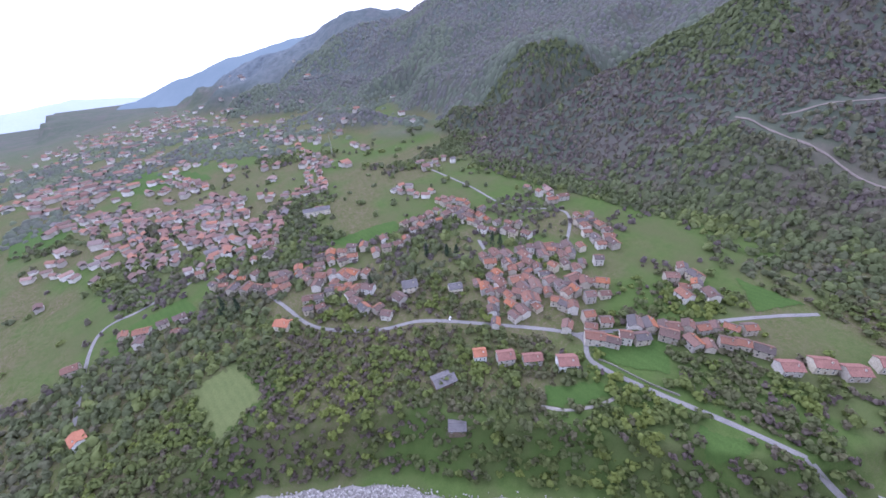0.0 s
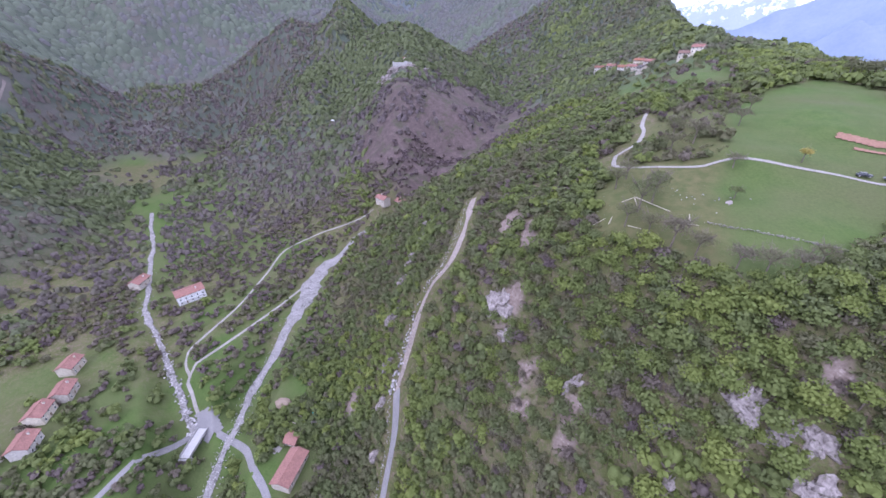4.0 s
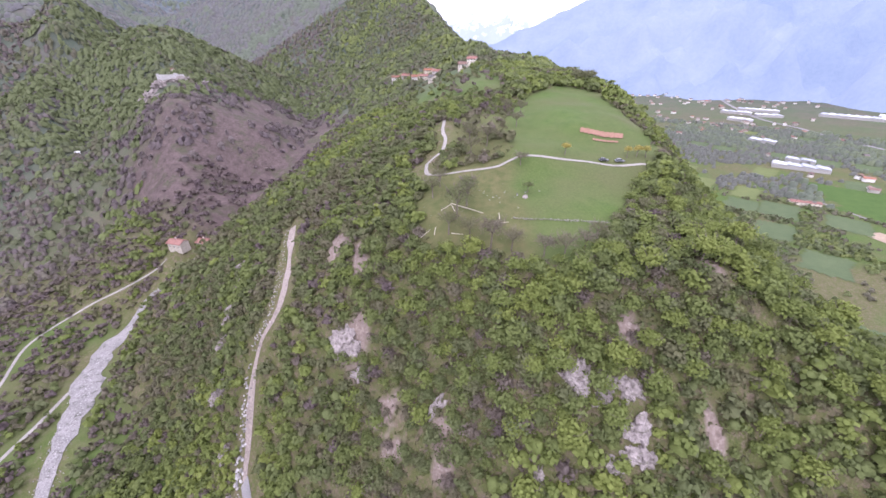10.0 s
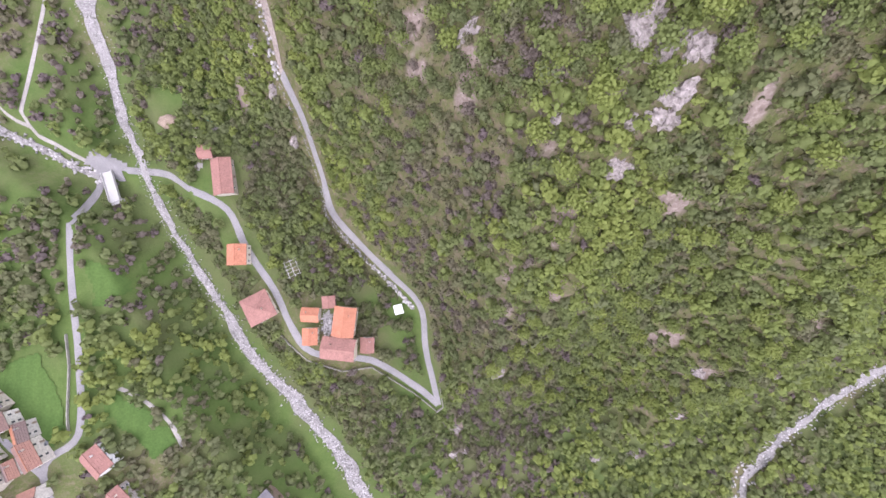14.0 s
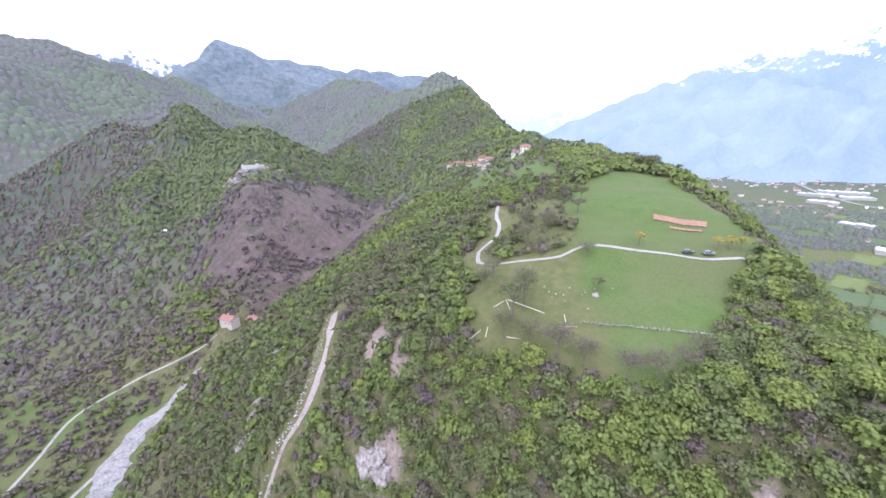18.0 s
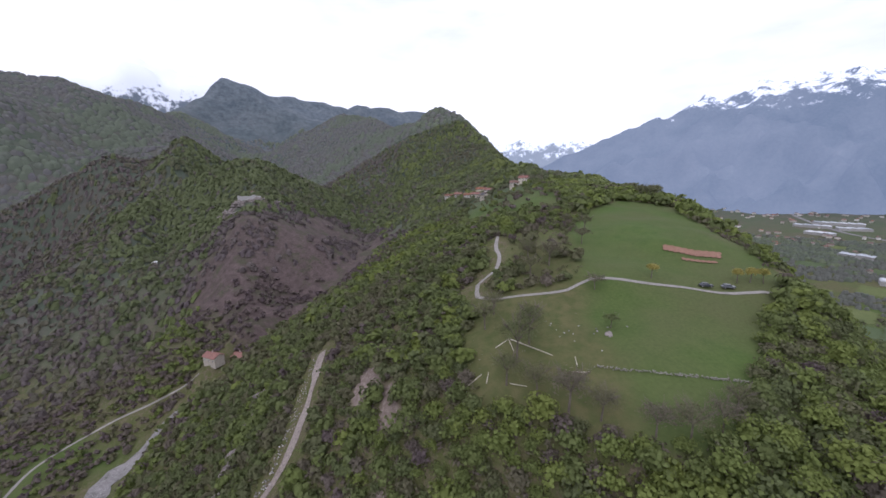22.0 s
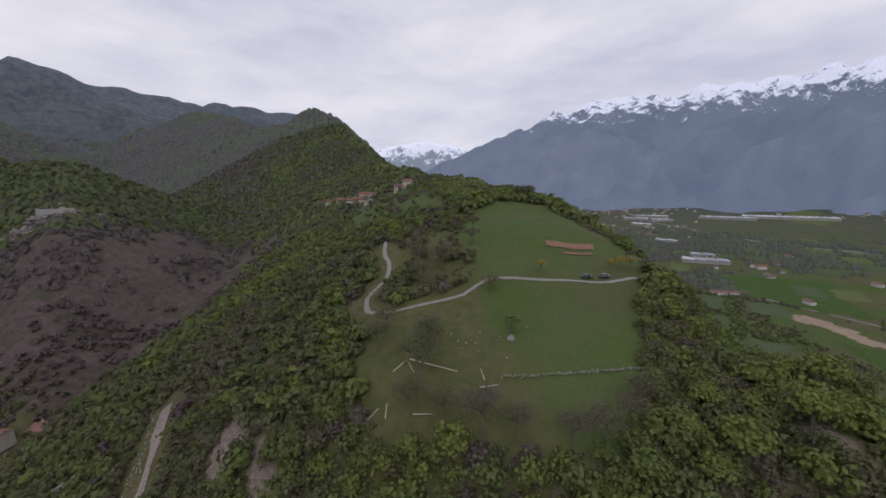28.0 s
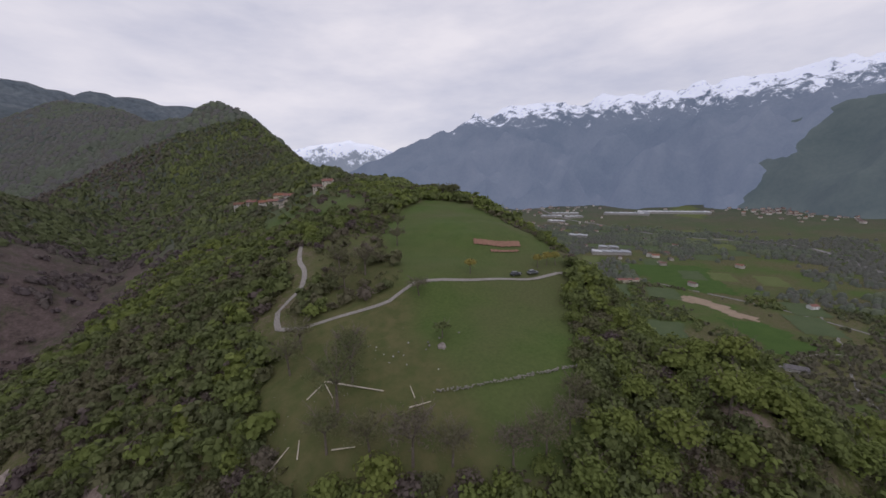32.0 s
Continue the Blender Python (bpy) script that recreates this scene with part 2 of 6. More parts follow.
def value_noise(x, y, size, seed=0):
    """Smooth noise from -1 to 1 with bumps of about that many metres."""
    u, v = np.asarray(x) / size, np.asarray(y) / size
    i, j = np.floor(u), np.floor(v)
    a, b = u - i, v - j
    a, b = a * a * (3 - 2 * a), b * b * (3 - 2 * b)
    low = lattice(i, j, seed) * (1 - a) + lattice(i + 1, j, seed) * a
    high = lattice(i, j + 1, seed) * (1 - a) + lattice(i + 1, j + 1, seed) * a
    return (low * (1 - b) + high * b) * 2 - 1


def fractal(x, y, size, octaves=4, seed=0):
    total, gain = 0, 1.0
    for k in range(octaves):
        total = total + gain * value_noise(x + 13.7 * k, y - 7.1 * k, size / 2 ** k, seed + k)
        gain *= 0.5
    return total


def along(line, x, y):
    """For points: the distance to a line of (x, y, ...) knots, the side (+ right of it), and the knots' other values there."""
    line = np.array(line, float)
    best = np.full(np.shape(x), 1e9)
    side, extra = np.zeros(np.shape(x)), [np.zeros(np.shape(x)) for _ in range(line.shape[1] - 2)]
    for p, q in zip(line[:-1], line[1:]):
        dx, dy = q[0] - p[0], q[1] - p[1]
        t = np.clip(((x - p[0]) * dx + (y - p[1]) * dy) / (dx * dx + dy * dy), 0, 1)
        ex, ey = x - p[0] - t * dx, y - p[1] - t * dy
        d = np.hypot(ex, ey)
        near = d < best
        best = np.where(near, d, best)
        side = np.where(near, np.sign(ex * dy - ey * dx), side)
        for k in range(len(extra)):
            extra[k] = np.where(near, p[k + 2] + t * (q[k + 2] - p[k + 2]), extra[k])
    return (best, side, *extra)


def smooth_max(a, b, k):
    h = np.clip(0.5 + 0.5 * (a - b) / k, 0, 1)
    return b + (a - b) * h + k * h * (1 - h)


def bearing(az, far, z):
    """A knot by compass bearing from the viewpoint (degrees, clockwise from +y), distance and height."""
    return (far * math.sin(radians(az)), far * math.cos(radians(az)), z)


def inside(loop, x, y):
    """Which points lie inside a closed loop of (x, y)."""
    got = np.zeros(np.shape(x), bool)
    for (ax, ay), (bx, by) in zip(loop, loop[1:] + loop[:1]):
        cross = (ay > y) != (by > y)
        got ^= cross & (x < (bx - ax) * (y - ay) / (by - ay + 1e-12) + ax)
    return got


# crest knots: x, y, height, half width of the flat top, fall to the left, fall to the right
SPUR = [(4, -92, 42, 2, 1.1, 1.1), (24, -58, 82, 6, 1.1, 1.0), (42, 0, 146, 14, 0.98, 0.8), (52, 45, 188, 22, 0.82, 0.8),
        (60, 68, 211, 40, 0.6, 0.9), (62, 110, 217, 50, 0.40, 0.95), (76, 150, 227.5, 58, 0.36, 0.95), (92, 200, 237, 62, 0.40, 0.95),
        (118, 280, 249, 56, 0.5, 0.9), (136, 380, 254, 54, 0.42, 0.9), (150, 480, 264, 44, 0.4, 0.9), (120, 560, 276, 16, 0.5, 0.9)]
RIB = [(104, 66, 214, 14, 0.9, 0.9), (136, 34, 190, 14, 0.9, 0.85), (152, -30, 122, 10, 0.95, 0.85), (138, -104, 34, 5, 1.0, 1.0)]
KNOB = [(120, 560, 270, 12, 0.5, 0.8), (92, 720, 298, 10, 0.5, 0.8), (86, 850, 338, 12, 0.55, 0.8), (26, 1010, 428, 8, 0.6, 0.75),
        (-12, 1060, 452, 5, 0.6, 0.75), (-70, 1110, 418, 8, 0.6, 0.7), (-150, 1230, 425, 14, 0.5, 0.6), (-420, 1700, 545, 20, 0.5, 0.5)]
CASTLE = [(-330, 640, 300, 20, 0.5, 0.55), (-262, 520, 246, 16, 0.5, 0.6), (-225, 440, 222, 14, 0.5, 0.65), (-205, 350, 165, 8, 0.5, 0.7)]
CONE = [(-520, 700, 300, 10, 0.6, 0.6), (-400, 470, 205, 6, 0.6, 0.65), (-335, 400, 160, 4, 0.6, 0.65)]
WEST = [bearing(-2, 2450, 690) + (20, 0.9, 0.9), bearing(-7, 2350, 690) + (20, 0.85, 0.85), bearing(-13, 2300, 692) + (20, 0.75, 0.75), bearing(-19, 2250, 712) + (30, 0.6, 0.6), bearing(-24, 2200, 708) + (16, 0.45, 0.42), bearing(-27, 2150, 722) + (6, 0.5, 0.5), bearing(-29.4, 2100, 750) + (2, 0.6, 0.6), bearing(-31.6, 2000, 640) + (4, 0.6, 0.6), bearing(-33.8, 1900, 545) + (20, 0.6, 0.6), bearing(-36, 1700, 500) + (20, 0.6, 0.6),
        bearing(-39.5, 1500, 498) + (20, 0.5, 0.5), bearing(-45, 1420, 536) + (20, 0.5, 0.52), bearing(-55, 1400, 520) + (20, 0.5, 0.5), bearing(-70, 1350, 500) + (20, 0.5, 0.5),
        bearing(-85, 1300, 470) + (20, 0.5, 0.46), bearing(-96, 1150, 390) + (16, 0.5, 0.48), bearing(-106, 950, 250) + (14, 0.5, 0.45), bearing(-110, 820, 150) + (10, 0.5, 0.4)]
MOUNT = [bearing(-137, 680, 78) + (4, 0.5, 0.5), bearing(-131, 675, 116) + (8, 0.5, 0.5), bearing(-124.5, 675, 158) + (8, 0.52, 0.52), bearing(-116, 700, 212) + (10, 0.55, 0.55), bearing(-109, 730, 258) + (12, 0.56, 0.56),
         bearing(-102.6, 765, 300) + (12, 0.56, 0.56), bearing(-98, 840, 350) + (16, 0.55, 0.55), bearing(-91, 1000, 420) + (20, 0.52, 0.52), bearing(-84, 1200, 490) + (20, 0.5, 0.5)]
SOUTH = [bearing(-90, 2600, 620) + (30, 0.4, 0.4), bearing(-110, 2500, 520) + (30, 0.4, 0.36), bearing(-123, 2450, 455) + (30, 0.4, 0.36), bearing(-136, 2500, 425) + (30, 0.4, 0.34),
         bearing(-146, 2700, 420) + (30, 0.4, 0.34), bearing(-155, 2900, 322) + (30, 0.4, 0.34), bearing(-163, 3100, 235) + (30, 0.4, 0.4), bearing(-169, 3200, 130) + (20, 0.4, 0.5), bearing(-175, 3300, 10) + (20, 0.4, 0.5), bearing(-179, 3300, -120) + (20, 0.4, 0.5)]
BACKSLOPE = [bearing(-96, 1300, 420) + (20, 0.5, 0.5), bearing(-108, 1350, 420) + (20, 0.5, 0.5), bearing(-120, 1450, 425) + (20, 0.5, 0.5), bearing(-132, 1600, 412) + (20, 0.46, 0.46), bearing(-139, 1700, 402) + (20, 0.46, 0.46), bearing(-146, 1800, 386) + (20, 0.46, 0.46),
             bearing(-153, 2000, 302) + (20, 0.46, 0.46), bearing(-159.4, 2250, 240) + (16, 0.5, 0.5), bearing(-165.4, 2500, 122) + (12, 0.6, 0.6), bearing(-168.6, 2600, 72) + (8, 0.8, 0.8)]
NORTH = [bearing(8, 3400, 200) + (20, 0.6, 0.6), bearing(14, 3500, 360) + (20, 0.6, 0.6), bearing(18, 3600, 470) + (20, 0.6, 0.6), bearing(23, 3650, 590) + (20, 0.6, 0.6), bearing(26, 3700, 680) + (20, 0.6, 0.6), bearing(29, 3700, 750) + (20, 0.6, 0.6),
         bearing(35, 3850, 890) + (20, 0.6, 0.6), bearing(39, 3950, 960) + (20, 0.6, 0.6), bearing(47, 4000, 1000) + (20, 0.6, 0.6), bearing(59, 4000, 1000) + (20, 0.6, 0.6), bearing(67, 4000, 1010) + (20, 0.6, 0.6),
         bearing(78, 4000, 1010) + (20, 0.6, 0.6), bearing(90, 4000, 960) + (20, 0.6, 0.6), bearing(105, 4000, 900) + (20, 0.6, 0.6), bearing(125, 4000, 700) + (20, 0.6, 0.6), bearing(150, 4000, 500) + (20, 0.6, 0.6), bearing(172, 4200, 230) + (20, 0.6, 0.6)]
SHOULDER = [bearing(57, 3300, 150) + (20, 0.6, 0.6), bearing(60, 3300, 240) + (20, 0.6, 0.6), bearing(64, 3300, 400) + (20, 0.6, 0.6), bearing(70, 3250, 560) + (20, 0.6, 0.6), bearing(79, 3250, 700) + (20, 0.6, 0.6),
            bearing(95, 3200, 720) + (20, 0.6, 0.6), bearing(120, 3100, 560) + (20, 0.6, 0.6)]
PASS = [bearing(0, 4450, 560) + (20, 0.5, 0.5), bearing(6.5, 4450, 650) + (20, 0.5, 0.5), bearing(10, 4450, 705) + (20, 0.5, 0.5), bearing(15.5, 4450, 755) + (20, 0.5, 0.5), bearing(18, 4450, 720) + (20, 0.5, 0.5), bearing(23, 4450, 610) + (20, 0.5, 0.5), bearing(30, 4450, 450) + (20, 0.5, 0.5)]
SNOWS = [bearing(-47, 4300, 1000) + (10, 0.5, 0.4), bearing(-43, 4300, 1150) + (10, 0.5, 0.4), bearing(-39.5, 4300, 1345) + (10, 0.5, 0.4), bearing(-37.5, 4300, 1325) + (10, 0.5, 0.4), bearing(-34, 4300, 1270) + (10, 0.5, 0.4), bearing(-31, 4300, 1220) + (10, 0.5, 0.4), bearing(-26, 4300, 950) + (10, 0.5, 0.4)]
FARWEST = [bearing(168, 4300, -60) + (10, 0.3, 0.3), bearing(175, 4300, -40) + (10, 0.3, 0.3), bearing(-179, 4400, 0) + (10, 0.3, 0.3), bearing(-172, 4400, -40) + (10, 0.3, 0.3), bearing(-164, 4400, 20) + (10, 0.3, 0.3), bearing(-157, 4400, 60) + (10, 0.3, 0.3)]

# water lines: x, y, bed height, half width
MAIN_RIVER = [(2600, 1100, 95, 18), (1600, 250, 30, 9), (1150, 45, 19, 7), (843, 58, 15, 6), (704, 42, 13, 5), (625, 51, 12, 5), (575, 20, 12, 5), (518, -3, 12, 5), (450, 8, 12, 6), (396, -14, 12, 6), (364, -44, 12, 5), (330, -66, 12, 5),
              (296, -84, 12, 6), (262, -104, 13, 6), (235, -122, 13, 6), (205, -150, 14, 6), (195, -200, 14, 7), (205, -280, 14, 8), (235, -420, 13, 10), (260, -700, 12, 10), (200, -1250, 14, 12), (150, -2600, 60, 16)]
STREAM = [(-60, 560, 205, 3), (-120, 400, 165, 4), (-146, 290, 128, 5), (-168, 248, 116, 6), (-196, 226, 106, 8), (-210, 202, 98, 9), (-205, 175, 92, 9), (-194, 145, 86, 7), (-185, 104, 74, 6), (-176, 70, 66, 6), (-171, 46, 62, 6), (-155, 12, 55, 7),
          (-133, -24, 50, 8), (-112, -62, 44, 9), (-78, -105, 36, 11), (-50, -150, 28, 12), (20, -215, 20, 11), (110, -262, 16, 10), (200, -290, 13, 10)]
TORRENT = [(-560, 300, 170, 3), (-468, 220, 135, 3), (-362, 144, 100, 3), (-308, 98, 85, 4), (-240, 66, 75, 4), (-206, 46, 68, 5), (-182, 34, 60, 5)]


def floor_height(x, y):
    """Valley floor: level by the main river, a fan that climbs towards the western slopes, and a rise with distance."""
    d, side, z, w = along(MAIN_RIVER, x, y)
    west = side > 0
    fan = np.where(west, (0.155 * np.minimum(d, 420) + 0.05 * np.clip(d - 420, 0, 500)) * np.clip((230 - x - 0.25 * y) / 300, 0.02, 1), 0.004 * np.minimum(d, 900))
    far = np.hypot(x, y)
    lift = 95 * np.clip((far - 700) / 2800, 0, 1) ** 1.4
    drop = 190 * np.clip((-y - 1100) / 3400, 0, 1) ** 1.2
    return 12 + fan + lift * (y > -1100) - drop


def ridge(line, x, y, rough=0.0, seed=0, blend=9.0):
    """Height under a crest: each stretch of the crest gives its own slope, and near ones share."""
    line = np.array(line, float)
    gully = 1 + rough * fractal(x, y, 240, 3, seed)
    found = []
    for p, q in zip(line[:-1], line[1:]):
        dx, dy = q[0] - p[0], q[1] - p[1]
        t = np.clip(((x - p[0]) * dx + (y - p[1]) * dy) / (dx * dx + dy * dy), 0, 1)
        ex, ey = x - p[0] - t * dx, y - p[1] - t * dy
        d = np.hypot(ex, ey)
        z, flat, left, right = [p[k] + t * (q[k] - p[k]) for k in (2, 3, 4, 5)]
        k = 0.5 + 0.5 * np.clip((ex * dy - ey * dx) / math.hypot(dx, dy) / 12, -1, 1)
        fall = left + (right - left) * k
        found.append((d, z - fall * np.maximum(d - flat, 0) * gully - 0.0003 * np.minimum(d, flat) ** 2))
    near = np.minimum.reduce([d for d, _ in found])
    total, weight = 0, 0
    for d, h in found:
        w = np.exp(-(d - near) / (blend + 0.06 * near))
        total, weight = total + h * w, weight + w
    return total / weight


def height(x, y):
    x, y = np.asarray(x, float), np.asarray(y, float)
    h = floor_height(x, y)
    for line, rough, k in ((SPUR, 0.12, 10), (RIB, 0.1, 14), (KNOB, 0.18, 30), (CASTLE, 0.15, 25), (CONE, 0.2, 20), (MOUNT, 0.22, 16)):
        h = smooth_max(ridge(line, x, y, rough, 5), h, k)
    for line, rough in ((WEST, 0.35), (BACKSLOPE, 0.3)):
        h = smooth_max(ridge(line, x, y, rough, 11), h, 30)
    far = np.hypot(x, y)
    hilly = np.clip((h - floor_height(x, y) - 8) / 60, 0, 1)
    h = h + hilly * (3.2 * fractal(x, y, 55, 3, 21) + np.clip(far - 500, 0, 900) / 900 * 26 * fractal(x, y, 330, 4, 31) + np.clip(far - 1500, 0, 500) / 500 * 22 * fractal(x, y, 120, 3, 37))
    for line, depth, bank in ((MAIN_RIVER, 2.0, 0.3), (STREAM, 0.0, 0.4), (TORRENT, 0.0, 0.5)):
        d, side, z, w = along(line, x, y)
        if depth:
            z = floor_height(x, y) - depth
        over = np.maximum(d - w, 0)
        h = np.minimum(h, z + bank * over + 0.022 * over * over)
    return h
# ---- ground: one sheet to the horizon -------------------------------------


def part(name, bm, material, parent=None, label="", smooth=False):
    """Links a bmesh (or a mesh) as one object, under a thing or a part."""
    if isinstance(bm, bmesh.types.BMesh):
        me = bpy.data.meshes.new(name)
        bm.to_mesh(me)
        bm.free()
    else:
        me = bm
    if material is not None and not me.materials:
        me.materials.append(material)
    if smooth:
        me.polygons.foreach_set("use_smooth", [True] * len(me.polygons))
    ob = new(name, me)
    if parent is not None:
        ob.parent = parent
    if label:
        ob["label"] = label
    return ob


def mesh_from(name, verts, faces, material, attrs=None, smooth=False):
    """A mesh from arrays: verts n x 3, faces m x 3 or m x 4, point attributes by name."""
    me = bpy.data.meshes.new(name)
    verts, faces = np.asarray(verts, np.float32), np.asarray(faces, np.int32)
    k = faces.shape[1]
    me.vertices.add(len(verts))
    me.vertices.foreach_set("co", verts.ravel())
    me.loops.add(faces.size)
    me.loops.foreach_set("vertex_index", faces.ravel())
    me.polygons.add(len(faces))
    me.polygons.foreach_set("loop_start", np.arange(0, faces.size, k, dtype=np.int32))
    me.polygons.foreach_set("loop_total", np.full(len(faces), k, np.int32))
    if smooth:
        me.polygons.foreach_set("use_smooth", np.ones(len(faces), bool))
    for key, value in (attrs or {}).items():
        me.attributes.new(key, "FLOAT", "POINT").data.foreach_set("value", np.asarray(value, np.float32))
    me.materials.append(material)
    me.update()
    me.validate()
    return me


MEADOW = [(13, 145), (30, 142), (56, 144), (84, 136), (115, 127), (101, 113), (85, 98), (74, 87), (64, 75), (55, 71), (40, 78), (24, 86), (11, 95), (7, 108), (9, 123)]
UPPER = [(54, 143), (58, 170), (66, 200), (92, 236), (124, 262), (144, 254), (143, 215), (136, 180), (128, 150), (118, 126), (84, 136)]
PASTURE = [(12, 500), (18, 400), (24, 310), (50, 258), (80, 266), (95, 330), (110, 400), (80, 470), (40, 505)]
ORCHARD = [(30, 147), (50, 147), (56, 172), (66, 205), (58, 222), (42, 205), (33, 178)]
VILLAGE_GREEN = [(-198, -108), (-240, -68), (-205, -48), (-192, -56), (-191, -86)]
HEATH = [(-262, 388), (-250, 446), (-205, 440), (-170, 555), (-108, 540), (-90, 440), (-93, 385), (-133, 346), (-163, 307), (-215, 330)]


def near_edge(loop, x, y, soft):
    """1 inside a loop, fading to 0 over that many metres outside it."""
    d = along(loop + loop[:1], x, y)[0]
    return np.where(inside(loop, x, y), 1.0, np.clip(1 - d / soft, 0, 1))


def valley(x, y):
    """How much a place belongs to the open valley floor, 0 to 1."""
    return np.clip(1 - (height(x, y) - floor_height(x, y) - 2) / 14, 0, 1)


def built_up(x, y):
    """The village's ground, 0 to 1."""
    return np.clip(1.3 - np.hypot((x + 300) / 190, (y + 210) / 190), 0, 1)


def grassland(x, y):
    h = height(x, y)
    g = np.maximum.reduce([near_edge(l, x, y, 5.0) for l in (MEADOW, UPPER, PASTURE, ORCHARD, VILLAGE_GREEN)])
    patches = np.clip(0.6 + 1.4 * fractal(x, y, 70, 4, 61) + 0.3 * built_up(x, y), 0, 1)
    return np.maximum(g, valley(x, y) * patches)


FALLOW = [(13, 145), (9, 123), (7, 108), (11, 95), (24, 86), (40, 80), (43, 98), (42, 118), (50, 141)]
EARTHS = [(32, 30, 3, 8), (40, 5, 4, 8), (25, -12, 4, 7), (27, -24, 5, 6), (58, -32, 4, 4), (10, -112, 5, 12), (78, 11, 4, 6), (114, -43, 6, 7), (131, -62, 7, 5), (80, 32, 3, 6), (9, 49, 5, 8), (-10, 67, 6, 5), (-27, 132, 6, 16), (-18, 112, 5, 8),
          (-20, 86, 6, 8), (107, 70, 9, 6), (90, 60, 5, 5), (71, 14, 4, 4), (152, -33, 6, 5), (-6, 58, 6, 6), (45, -18, 4, 6), (60, -70, 5, 4), (139, -96, 8, 5), (64, 52, 4, 4), (-110, 84, 8, 9)]


def earthy(x, y):
    """Bare stony earth on the steep slope, 0 to 1."""
    e = np.zeros(np.shape(x))
    for cx, cy, rx, ry in EARTHS:
        e = np.maximum(e, np.clip(1.35 - np.hypot((x - cx) / rx, (y - cy) / ry), 0, 1))
    return np.clip(e * (1 + 1.1 * fractal(x, y, 6, 3, 131)), 0, 1)


def meander(line, amp, wave, seed):
    """The same line with bends of its own."""
    p = np.array([k[:2] for k in line], float)
    d = np.r_[0, np.cumsum(np.hypot(*np.diff(p, axis=0).T))]
    s = np.arange(0, d[-1], 7.0)
    q = np.stack([np.interp(s, d, p[:, 0]), np.interp(s, d, p[:, 1])], 1)
    t = np.gradient(q, axis=0)
    t /= np.linalg.norm(t, axis=1)[:, None]
    off = amp * fractal(s, s * 0 + seed, wave, 3, seed)
    return [tuple(v) for v in q + np.stack([t[:, 1], -t[:, 0]], 1) * off[:, None]]


def build_ground():
    radii = [0.05] + list(np.arange(2, 260, 2.2))
    while radii[-1] < 4850:
        radii.append(radii[-1] * 1.0165)
    radii, turns = np.array(radii), 540
    a = np.arange(turns) * 2 * np.pi / turns
    cx, cy = 20.0, 40.0
    x = np.concatenate([[cx], (cx + np.outer(radii, np.sin(a))).ravel()])
    y = np.concatenate([[cy], (cy + np.outer(radii, np.cos(a))).ravel()])
    h = height(x, y)
    n, k = len(radii), np.arange(turns)
    quads = np.concatenate([np.stack([1 + i * turns + k, 1 + (i + 1) * turns + k, 1 + (i + 1) * turns + (k + 1) % turns, 1 + i * turns + (k + 1) % turns], 1) for i in range(n - 1)])
    core = np.stack([np.zeros(turns, int), 1 + k, 1 + (k + 1) % turns, 1 + (k + 1) % turns], 1)
    far = np.hypot(x, y)
    g = grassland(x, y)
    heath = near_edge(HEATH, x + 26 * fractal(x, y, 60, 3, 151), y + 26 * fractal(x, y, 60, 3, 161), 35)
    hill = 1 - valley(x, y)
    # distant flats take the greyed wood tone too, as painted haze
    far_wood_haze = np.maximum(np.clip((far - 330) / 250, 0, 1) * hill, np.clip((far - 1300) / 1500, 0, 1))
    me = mesh_from("ground", np.stack([x, y, h], 1), quads, GROUND, {"grass": g, "heath": heath, "far_wood_haze": far_wood_haze * (1 - 0.85 * heath), "earth": earthy(x, y), "fallow": np.maximum(0.75 * near_edge(FALLOW, x, y, 7), 0.6 * near_edge(ORCHARD, x, y, 7)), "far_haze": np.clip((far - 1150) / 900, 0, 1) * np.clip((h - 90) / 80, 0, 1)}, smooth=True)
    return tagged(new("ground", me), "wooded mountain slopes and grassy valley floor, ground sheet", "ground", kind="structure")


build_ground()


LOWER_FOREST_ROAD = [(-548, -112), (-523, -45), (-501, 8), (-482, 56), (-476, 84)]
UPPER_FOREST_ROAD = [(-560, -72), (-600, -12), (-650, 50), (-722, 150), (-792, 286)]


